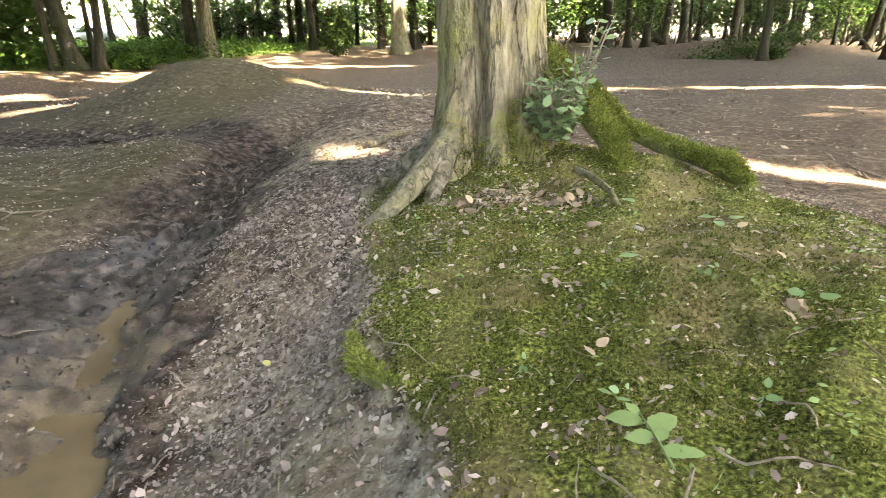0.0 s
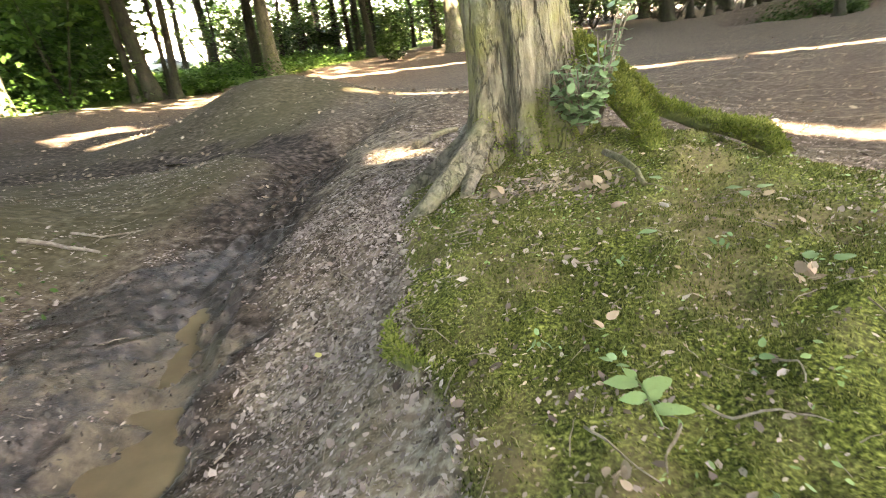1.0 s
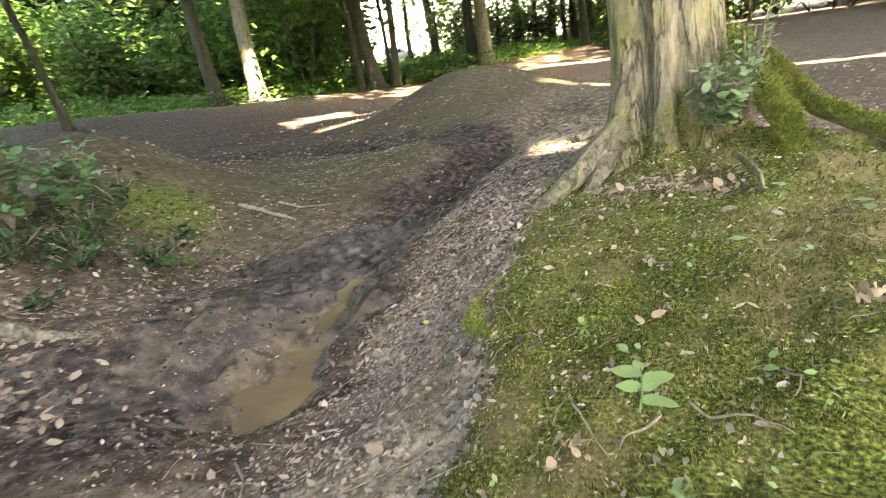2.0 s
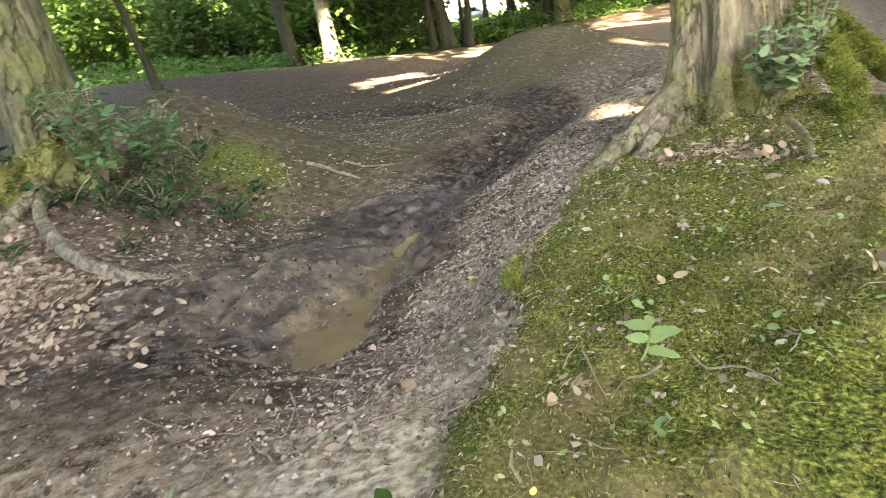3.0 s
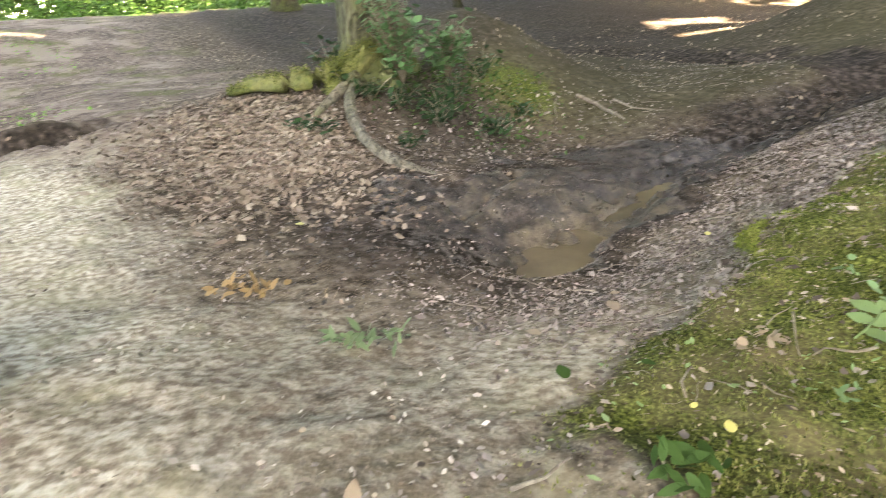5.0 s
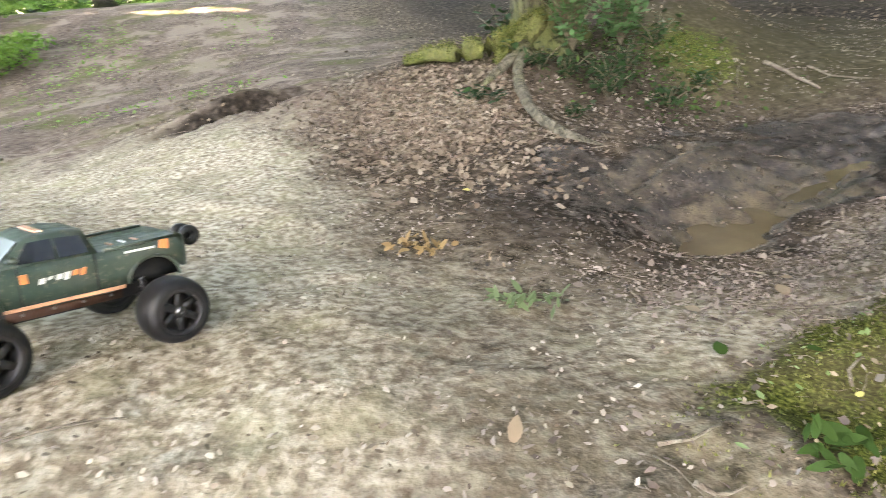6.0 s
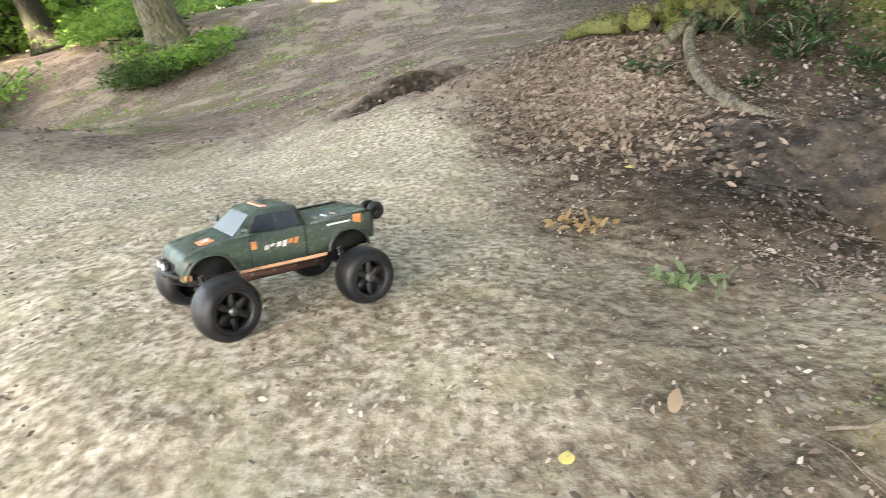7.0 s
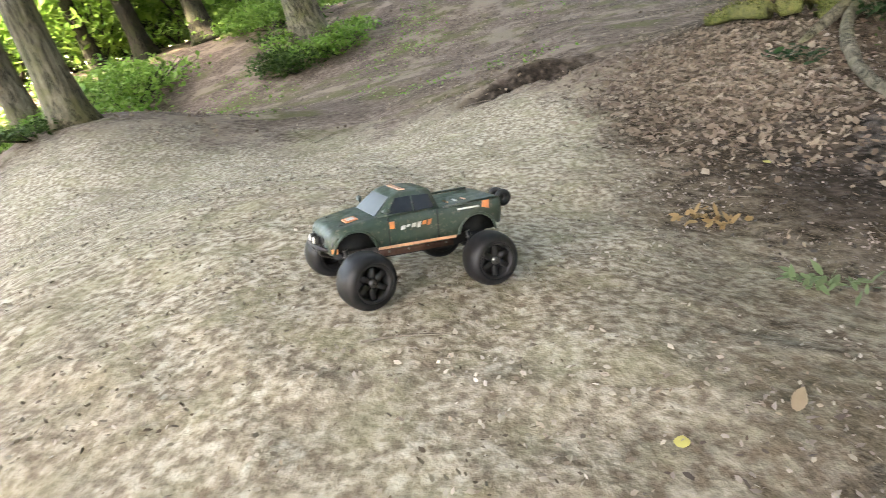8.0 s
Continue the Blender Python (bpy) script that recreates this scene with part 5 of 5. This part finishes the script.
leaf_heap(0.30, 0.70, 0.075, 16, 0.032, TAN_LITTER, 11, "dry brown leaves and scraps on the moss", "dead_leaves", 0.6, 60)
leaf_heap(-0.91, 0.17, 0.04, 5, 0.03, TAN, 5, "few yellowed leaves on soil", "dead_leaves", 0.5, 40)
leaf_heap(0.46, 0.207, 0.06, 22, 0.05, HERB_GREEN, 6, "green seedlings with a yellow leaf on moss", "seedling", 0.7, 20, 0.38)
for k, (x, y) in enumerate([(0.62, 1.0), (0.35, 1.06), (0.45, 1.55), (0.72, 1.52), (0.2, 1.25), (0.5, 0.62)]):
    leaf_heap(x, y, 0.025, 6, 0.028, SHOOT_GREEN, 30 + k, "tiny green seedling in the moss", "seedling", 1.0)


# ---------------------------------------------------------------- water in the rut
def water(name, outline, label, level=WATER_Z, kind=None):
    m, t, b = kind or WATER
    bm = bmesh.new()
    v = [bm.verts.new((x, y, level)) for x, y in outline]
    f = bm.faces.new(v)
    if f.normal.z < 0:
        f.normal_flip()
    bmesh.ops.triangulate(bm, faces=[f])
    return tagged(new(name, mesh_of(name, bm, m)), label, "puddle", kind="structure")


WATER = material("muddy_water", 0.3, 0.12)
WATER[1].links.new(ramp(WATER[1], texture(WATER[1], 3.0, 4), [(0.35, (0.062, 0.046, 0.026)), (0.65, (0.105, 0.080, 0.045))]), WATER[2].inputs["Base Color"])
relief(WATER[1], WATER[2], texture(WATER[1], 25, 2), 0.06, 0.004)
GLINT = material("clear_water", 0.06, 0.9)
GLINT[2].inputs["Base Color"].default_value = (0.05, 0.045, 0.04, 1)
water("water", [(-1.7, 0.85), (-0.8, 0.85), (-0.85, 2.0), (-1.3, 2.86), (-1.72, 2.86), (-1.7, 1.5)], "shallow puddle of brown muddy water in the rut")
foot = [(-4.05 + 0.28 * math.cos(a) + 0.04 * math.sin(3 * a), 7.40 + 0.11 * math.sin(a)) for a in [0.39 * k for k in range(16)]]
foot_level = float(np.quantile(height(np.array([p[0] for p in foot]), np.array([p[1] for p in foot])), 0.5))
water("water", foot, "small shiny puddle at the foot of the jump", foot_level, GLINT)


def stone(x, y, r, seed, mat, label):
    """A small rounded stone, half sunk."""
    bm = bmesh.new()
    bmesh.ops.create_icosphere(bm, subdivisions=2, radius=r)
    for v in bm.verts:
        k = 1 + 0.25 * noise.noise(v.co / r * 1.1 + Vector((seed, 0, 0)))
        v.co = Vector((v.co.x * k * 1.2, v.co.y * k, v.co.z * k * 0.75))
    ob = new("stone", mesh_of("stone", bm, mat))
    ob.location = on_ground(x, y, -r * 0.1)
    return tagged(ob, label, "stone", "stones")


STONE = plain("pale_stone", (0.16, 0.112, 0.086), 0.95, 0, 1.0, 0.1)
stone(0.545, 2.08, 0.027, 1, STONE, "pale pinkish stone at the trunk's foot")
stone(0.69, 2.05, 0.02, 2, plain("grey_stone", (0.12, 0.11, 0.10), 0.8), "small grey stone in the moss")
for k, (x, y) in enumerate([(-0.35, 2.3), (-0.45, 2.45), (-0.3, 2.2)]):
    stone(x, y, 0.02, 5 + k, plain("earth_clod", (0.16, 0.13, 0.10), 0.95), "clod of pale earth beside the root")


# ---------------------------------------------------------------- the toy truck
BODY_GREEN, tree_, shell_ = material("truck_green", 0.42, 0.4)
scuffs = ramp(tree_, texture(tree_, 70, 6, 0.7), [(0.56, (0, 0, 0)), (0.66, (0.8, 0.8, 0.8))])
dust = ramp(tree_, texture(tree_, 14, 5, 0.65), [(0.42, (0, 0, 0)), (0.7, (0.55, 0.55, 0.55))])
tree_.links.new(mix(tree_, scuffs, mix(tree_, dust, (0.016, 0.034, 0.026), (0.055, 0.056, 0.044)), (0.11, 0.095, 0.072)), shell_.inputs["Base Color"])
tree_.links.new(ramp(tree_, texture(tree_, 30, 4), [(0.3, (0.3, 0.3, 0.3)), (0.7, (0.6, 0.6, 0.6))]), shell_.inputs["Roughness"])
BLACK = plain("black_plastic", (0.005, 0.005, 0.006), 0.55, 0.0, 0.5, 0.3)
RUBBER = plain("tyre_rubber", (0.005, 0.005, 0.006), 0.5, 0.0, 0.35, 0.25)
GLASS = plain("smoked_window", (0.014, 0.019, 0.026), 0.15)
SCREEN = plain("windscreen", (0.030, 0.038, 0.05), 0.3, 0.0, 0.8, 0.35)
ORANGE = plain("orange_decal", (0.50, 0.16, 0.05), 0.45, 0.0, 0.9)
WHITE = plain("white_decal", (0.45, 0.45, 0.42), 0.45, 0.0, 0.9)
STEEL = plain("dark_steel", (0.10, 0.10, 0.10), 0.35, 0.9)
PEACH = plain("pale_orange_decal", (0.50, 0.25, 0.15), 0.45, 0.0, 1.0)


def loft(bm, sections):
    """A closed hull through sections, each a list of as many points."""
    rows = [[bm.verts.new(p) for p in s] for s in sections]
    n = len(rows[0])
    for a, b in zip(rows, rows[1:]):
        for k in range(n):
            bm.faces.new((a[k], a[(k + 1) % n], b[(k + 1) % n], b[k]))
    bm.faces.new(rows[0][::-1])
    bm.faces.new(rows[-1])
    bmesh.ops.recalc_face_normals(bm, faces=bm.faces)


def lathe(bm, profile, sides, axis="y"):
    """A ring turned round the y axis; profile: y and radius, closed."""
    rings = []
    for s in range(sides):
        a = 2 * math.pi * s / sides
        rings.append([bm.verts.new((r * math.cos(a), y, r * math.sin(a))) for y, r in profile])
    n = len(profile)
    for s in range(sides):
        a, b = rings[s], rings[(s + 1) % sides]
        for k in range(n):
            bm.faces.new((a[k], a[(k + 1) % n], b[(k + 1) % n], b[k]))
    bmesh.ops.recalc_face_normals(bm, faces=bm.faces)


def wheel(parent, x, y, side, steer=0.0):
    """A balloon tyre on a spoked black rim; side: +1 faces the truck's left."""
    w = new("wheel")
    w.parent = parent
    w.matrix_local = pose(x, y, 0.079, 0, 0, steer)
    bm = bmesh.new()
    prof = [(-0.042, 0.052), (-0.045, 0.060), (-0.040, 0.071), (-0.027, 0.0775), (-0.010, 0.080), (0.010, 0.080), (0.027, 0.0775), (0.040, 0.071), (0.045, 0.060), (0.042, 0.052), (0.03, 0.047), (-0.03, 0.047)]
    lathe(bm, prof, 40)
    part("tyre", bm, RUBBER, w, "smooth worn black balloon tyre")
    bm = bmesh.new()
    lathe(bm, [(-0.040, 0.047), (-0.040, 0.0555), (0.043, 0.0555), (0.043, 0.050), (0.036, 0.046), (-0.030, 0.042)], 32)
    rim = part("rim", bm, BLACK, w, "black plastic rim")
    for k in range(6):
        bm = bmesh.new()
        m = pose(0, 0, 0, 0, 60 * k, 0)
        s = side * 0.030
        loft(bm, [[m @ Vector(p) for p in ((-0.010, s, 0.008), (0.010, s, 0.008), (0.010, s * 0.55, 0.008), (-0.010, s * 0.55, 0.008))],
                  [m @ Vector(p) for p in ((-0.007, s * 1.15, 0.048), (0.007, s * 1.15, 0.048), (0.007, s * 0.7, 0.048), (-0.007, s * 0.7, 0.048))]])
        part("spoke", bm, BLACK, rim)
    bm = bmesh.new()
    lathe(bm, [(side * 0.012, 0.001), (side * 0.012, 0.015), (side * 0.036, 0.013), (side * 0.040, 0.006), (side * 0.040, 0.001)], 12)
    part("hub", bm, STEEL, rim)
    bm = bmesh.new()
    lathe(bm, [(side * 0.002, 0.001), (side * 0.002, 0.044), (side * 0.006, 0.044), (side * 0.006, 0.001)], 20)
    part("disc", bm, BLACK, rim)


# near-black fill that puts the shade into the wheel arch gaps
ARCH_DARK = plain("arch_gap_black", (0.006, 0.006, 0.006), 0.9, 0.0, 0.3, 0.1)
GUARD = plain("muddy_guard", (0.05, 0.022, 0.014), 0.7, 0.0, 0.8, 0.2)


def truck():
    fx, fy = -0.195, -1.155   # front near wheel's place on the ground
    rx, ry = -0.42, -0.822    # rear near wheel's
    way = Vector((fx - rx, fy - ry, 0)).normalized()
    near = Vector((-way.y, way.x, 0))
    f, r = on_ground(fx, fy), on_ground(rx, ry)
    far = on_ground(*(Vector((fx, fy, 0)) - near * 0.36).xy[:])
    ahead = (f - r).normalized()
    left = (f - far).normalized()
    up = ahead.cross(left).normalized()
    left = up.cross(ahead)
    mid = (f + r) / 2 - left * 0.185 - up * 0.004
    turn = Matrix((ahead, left, up)).transposed().to_4x4()
    t = thing("toy_truck", mid, "dark green radio-controlled monster truck with orange stripes and fat black tyres", "toy truck", turn=turn)
    for x in (0.19, -0.19):
        for side in (1, -1):
            wheel(t, x, side * 0.18, side, 12 if x > 0 else 0)
    # body shell: x, half width at the waist, sill, waist, deck, half width of the deck
    bm = bmesh.new()
    rows = [(0.264, 0.080, 0.172, 0.192, 0.200, 0.072), (0.258, 0.098, 0.158, 0.198, 0.214, 0.090), (0.249, 0.106, 0.158, 0.204, 0.223, 0.097),
            (0.240, 0.110, 0.205, 0.210, 0.228, 0.098), (0.20, 0.114, 0.217, 0.221, 0.236, 0.100), (0.155, 0.114, 0.212, 0.222, 0.244, 0.102),
            (0.125, 0.110, 0.160, 0.224, 0.248, 0.102), (0.06, 0.108, 0.152, 0.226, 0.250, 0.101), (-0.02, 0.108, 0.152, 0.226, 0.250, 0.101),
            (-0.09, 0.108, 0.152, 0.226, 0.250, 0.101), (-0.125, 0.112, 0.165, 0.226, 0.250, 0.103), (-0.155, 0.115, 0.208, 0.230, 0.252, 0.105),
            (-0.20, 0.115, 0.222, 0.234, 0.255, 0.106), (-0.245, 0.112, 0.205, 0.234, 0.258, 0.106), (-0.265, 0.108, 0.180, 0.230, 0.260, 0.102), (-0.278, 0.10, 0.180, 0.228, 0.258, 0.094)]
    loft(bm, [[Vector(p) for p in ((x, -w * 0.95, lo), (x, -w, (lo + mi) / 2), (x, -w, mi), (x, -d, hi - 0.004), (x, -d * 0.9, hi), (x, d * 0.9, hi), (x, d, hi - 0.004), (x, w, mi), (x, w, (lo + mi) / 2), (x, w * 0.95, lo))] for x, w, lo, mi, hi, d in rows])
    body = part("body", bm, BODY_GREEN, t, "scuffed dark green shell")
    body.matrix_local = pose(0, 0, -0.02)
    bm = bmesh.new()
    cab = [(0.125, 0.099, 0.243, 0.244, 0.095), (0.105, 0.099, 0.243, 0.258, 0.090), (0.065, 0.099, 0.243, 0.298, 0.076), (0.045, 0.099, 0.243, 0.306, 0.074), (-0.015, 0.099, 0.243, 0.309, 0.073), (-0.055, 0.099, 0.243, 0.304, 0.074), (-0.075, 0.099, 0.243, 0.252, 0.090)]
    loft(bm, [[Vector(p) for p in ((x, -w, lo), (x, -d - 0.004, hi - 0.006), (x, -d + 0.008, hi), (x, d - 0.008, hi), (x, d + 0.004, hi - 0.006), (x, w, lo))] for x, w, lo, hi, d in cab])
    part("cab", bm, BODY_GREEN, body)

    def panel(name, pts, mat, parent=body, label="", thick=0.0018):
        bm = bmesh.new()
        p = [Vector(q) for q in pts]
        n = (p[1] - p[0]).cross(p[2] - p[0]).normalized()
        lo, hi = [bm.verts.new(q - n * thick) for q in p], [bm.verts.new(q + n * thick) for q in p]
        k = len(p)
        bm.faces.new(hi)
        bm.faces.new(lo[::-1])
        for i in range(k):
            bm.faces.new((lo[i], lo[(i + 1) % k], hi[(i + 1) % k], hi[i]))
        return part(name, bm, mat, parent, label, True)

    for s in (1, -1):
        panel("side_window", [(0.088, s * 0.0975, 0.252), (0.012, s * 0.0985, 0.252), (0.012, s * 0.0815, 0.294), (0.058, s * 0.0815, 0.292)], GLASS, label="smoked side window")
        panel("side_window", [(0.006, s * 0.0985, 0.252), (-0.055, s * 0.0985, 0.254), (-0.045, s * 0.0815, 0.292), (0.006, s * 0.0815, 0.294)], GLASS, label="smoked side window")
        panel("sill_stripe", [(0.125, s * 0.1085, 0.157), (-0.118, s * 0.1090, 0.157), (-0.118, s * 0.1095, 0.165), (0.125, s * 0.1095, 0.164)], PEACH, label="scuffed pale orange stripe")
        for k in range(6):
            x, z = 0.055 - 0.0165 * k, 0.205 + 0.003 * ((k * 5) % 3)
            panel("logo_bar", [(x, s * 0.1095, z), (x - 0.012 + 0.003 * (k % 2), s * 0.1095, z + 0.001), (x - 0.014, s * 0.1095, 0.217 + 0.0015 * k), (x - 0.003, s * 0.1095, 0.216 + 0.0015 * k)], WHITE if k < 4 else ORANGE)
        panel("rear_patch", [(-0.205, s * 0.1135, 0.238), (-0.228, s * 0.1135, 0.232), (-0.232, s * 0.108, 0.256), (-0.210, s * 0.108, 0.256)], ORANGE, label="orange patch")
        panel("white_stripe", [(-0.125, s * 0.1125, 0.238), (-0.195, s * 0.1135, 0.240), (-0.195, s * 0.1125, 0.245), (-0.125, s * 0.1115, 0.243)], WHITE)
        panel("front_patch", [(0.257, s * 0.101, 0.165), (0.242, s * 0.1105, 0.165), (0.242, s * 0.1110, 0.178), (0.257, s * 0.1015, 0.178)], ORANGE, label="orange patch")
        panel("door_patch", [(0.088, s * 0.1095, 0.212), (0.074, s * 0.1095, 0.212), (0.074, s * 0.1085, 0.232), (0.088, s * 0.1085, 0.232)], ORANGE)
        panel("headlight", [(0.2665, s * 0.062, 0.186), (0.254, s * 0.104, 0.186), (0.248, s * 0.101, 0.212), (0.261, s * 0.062, 0.209)], SCREEN, label="grey painted headlight")
        for x in (0.19, -0.19):
            bm = bmesh.new()
            arch = [(x + 0.062 * math.cos(a), s * 0.111, 0.165 + 0.056 * math.sin(a)) for a in [math.pi * k / 10 for k in range(11)]]
            tube(bm, arch, [0.004] * 11, 6)
            part("arch_flare", bm, BODY_GREEN, body)
        for x, z0, z1 in ((0.092, 0.165, 0.245), (-0.060, 0.165, 0.250)):
            panel("door_line", [(x, s * 0.1092, z0), (x - 0.0025, s * 0.1092, z0), (x - 0.0025, s * 0.1055, z1), (x, s * 0.1055, z1)], BLACK)
        bm = bmesh.new()
        tube(bm, [(-0.085, s * 0.1, 0.251), (-0.17, s * 0.104, 0.257), (-0.262, s * 0.1, 0.261)], [0.004, 0.004, 0.004], 6)
        part("bed_rail", bm, BODY_GREEN, body)
        bm = bmesh.new()
        tube(bm, [(0.104, s * 0.098, 0.262), (0.098, s * 0.125, 0.268), (0.092, s * 0.130, 0.266)], [0.003, 0.009, 0.004], 6)
        part("mirror", bm, BODY_GREEN, body)
    panel("windscreen", [(0.121, -0.082, 0.248), (0.121, 0.082, 0.248), (0.070, 0.068, 0.294), (0.070, -0.068, 0.294)], SCREEN, label="bluish windscreen")
    panel("roof_decal", [(0.03, -0.05, 0.3085), (0.03, 0.05, 0.3085), (0.016, 0.055, 0.3092), (0.016, -0.055, 0.3092)], PEACH)
    panel("hood_decal", [(0.20, 0.02, 0.2375), (0.20, 0.065, 0.2372), (0.165, 0.065, 0.2435), (0.165, 0.02, 0.244)], ORANGE)
    panel("hood_decal", [(0.192, 0.03, 0.2395), (0.192, 0.055, 0.2392), (0.172, 0.055, 0.2435), (0.172, 0.03, 0.244)], WHITE)
    panel("grille", [(0.2665, -0.055, 0.176), (0.2665, 0.055, 0.176), (0.2645, 0.055, 0.200), (0.2645, -0.055, 0.200)], BLACK)
    for k in range(3):
        panel("bed_decal", [(-0.12 - 0.03 * k, 0.02, 0.2525 + 0.001 * k), (-0.12 - 0.03 * k, 0.05, 0.2525 + 0.001 * k), (-0.126 - 0.03 * k, 0.05, 0.2528 + 0.001 * k), (-0.126 - 0.03 * k, 0.02, 0.2528 + 0.001 * k)], WHITE if k == 1 else PEACH)
    # running gear
    bm = bmesh.new()
    loft(bm, [[(x, -w, lo), (x, w, lo), (x, w, hi), (x, -w, hi)] for x, w, lo, hi in ((0.24, 0.045, 0.115, 0.17), (0.20, 0.05, 0.105, 0.19), (0.12, 0.092, 0.108, 0.15), (-0.11, 0.092, 0.108, 0.15), (-0.19, 0.05, 0.105, 0.19), (-0.25, 0.045, 0.12, 0.18))])
    part("chassis", bm, BLACK, t, "black chassis with motor and battery", True)
    for s in (1, -1):
        for x in (0.19, -0.19):
            bm = bmesh.new()
            arc = [math.pi * k / 8 for k in range(9)]
            loft(bm, [[(x + 0.066 * math.cos(a), s * y, 0.145 + 0.050 * math.sin(a)) for a in arc] for y in (0.052, 0.060, 0.098)])
            part("arch_gap_fill", bm, ARCH_DARK, t, "near-black sheet added to darken the wheel arch gap")
        bm = bmesh.new()
        box(bm, (-0.115, s * 0.090 - 0.006, 0.112), (0.118, s * 0.090 + 0.006, 0.136))
        part("side_guard", bm, GUARD, t, "muddy reddish-brown side guard")
        for k in range(4):
            bm = bmesh.new()
            tube(bm, [(0.09 - 0.06 * k, s * 0.094, 0.124), (0.09 - 0.06 * k, s * 0.099, 0.124)], [0.004, 0.003], 8)
            part("screw", bm, STEEL, t)
    for x in (0.19, -0.19):
        bm = bmesh.new()
        tube(bm, [(x, -0.15, 0.09), (x, 0.15, 0.09)], [0.010, 0.010], 8)
        part("axle", bm, STEEL, t)
        for s in (1, -1):
            for dx in (-0.03, 0.03):
                bm = bmesh.new()
                tube(bm, [(x + dx, s * 0.04, 0.105), (x, s * 0.145, 0.085)], [0.007, 0.006], 6)
                part("suspension_arm", bm, BLACK, t)
            bm = bmesh.new()
            coil = [(x + 0.028 + 0.009 * math.cos(k * 0.9), s * (0.118 - 0.0011 * k) + 0.009 * math.sin(k * 0.9), 0.10 + 0.0022 * k) for k in range(46)]
            tube(bm, coil, [0.0022] * 46, 5)
            part("spring", bm, STEEL, t)
            bm = bmesh.new()
            tube(bm, [(x + 0.028, s * 0.12, 0.092), (x + 0.028, s * 0.066, 0.212)], [0.006, 0.006], 8)
            part("damper", bm, BLACK, t)
    bm = bmesh.new()
    tube(bm, [(0.225, -0.085, 0.14), (0.272, -0.075, 0.155), (0.284, -0.04, 0.158), (0.284, 0.04, 0.158), (0.272, 0.075, 0.155), (0.225, 0.085, 0.14)], [0.006] * 6, 8)
    bumper = part("bumper", bm, BLACK, t, "black tube bumper")
    for y in (-0.04, 0.04):
        bm = bmesh.new()
        tube(bm, [(0.284, y, 0.158), (0.272, y, 0.132), (0.225, y, 0.115)], [0.005] * 3, 6)
        part("bumper_tube", bm, BLACK, bumper)
    for y in (-0.022, 0.022):
        bm = bmesh.new()
        tube(bm, [(0.268, y, 0.170), (0.284, y, 0.170)], [0.012, 0.013], 12)
        lamp = part("lamp", bm, BLACK, bumper)
        bm = bmesh.new()
        tube(bm, [(0.284, y, 0.170), (0.2865, y, 0.170)], [0.011, 0.010], 12)
        part("lens", bm, WHITE, lamp)
    # wheelie bar with its small wheel behind the bed
    for y in (-0.008, 0.008):
        bm = bmesh.new()
        tube(bm, [(-0.22, y, 0.14), (-0.30, y, 0.160), (-0.328, y, 0.212)], [0.005] * 3, 6)
        part("bar", bm, BLACK, t)
    for y in (-0.022, 0.022):
        w = new("bar_wheel")
        w.parent = t
        w.matrix_local = pose(-0.332, y, 0.218)
        bm = bmesh.new()
        lathe(bm, [(-0.010, 0.010), (-0.012, 0.022), (-0.006, 0.027), (0.006, 0.027), (0.012, 0.022), (0.010, 0.010)], 20)
        part("tyre", bm, RUBBER, w)


truck()


# ---------------------------------------------------------------- the far car
def far_car():
    at = on_ground(-32.2, 60.0)
    t = thing("car", at, "silver car parked far beyond the trees", "car", turn=pose(0, 0, 0, 0, 0, 15))
    paint = plain("silver_paint", (0.42, 0.44, 0.46), 0.3, 0.5)
    bm = bmesh.new()
    rows = [(-2.1, 0.55, 0.75), (-1.9, 0.4, 0.95), (-0.9, 0.3, 1.0), (1.0, 0.3, 1.02), (1.9, 0.4, 0.95), (2.05, 0.5, 0.8)]
    loft(bm, [[(x, -0.85, lo), (x, 0.85, lo), (x, 0.8, hi), (x, -0.8, hi)] for x, lo, hi in rows])
    body = part("body", bm, paint, t)
    bm = bmesh.new()
    loft(bm, [[(x, -w, 0.98), (x, w, 0.98), (x, w - 0.12, hi), (x, -w + 0.12, hi)] for x, w, hi in ((-1.9, 0.76, 1.0), (-1.5, 0.76, 1.5), (0.2, 0.76, 1.55), (1.0, 0.76, 1.0))])
    part("roof", bm, paint, body)
    for s in (1, -1):
        for x0, x1 in ((-1.35, -0.5), (-0.4, 0.45)):
            bm = bmesh.new()
            box(bm, (x0, s * 0.72 - 0.03, 1.06), (x1, s * 0.72 + 0.03, 1.40))
            part("window", bm, GLASS, body)
        for x in (-1.3, 1.25):
            w = new("wheel")
            w.parent = t
            w.matrix_local = pose(x, s * 0.78, 0.31)
            bm = bmesh.new()
            lathe(bm, [(-0.1, 0.18), (-0.1, 0.31), (0.1, 0.31), (0.1, 0.18)], 20)
            part("tyre", bm, RUBBER, w)
            bm = bmesh.new()
            lathe(bm, [(-0.06, 0.02), (-0.06, 0.19), (0.06, 0.19), (0.06, 0.02)], 16)
            part("rim", bm, STEEL, w)


far_car()
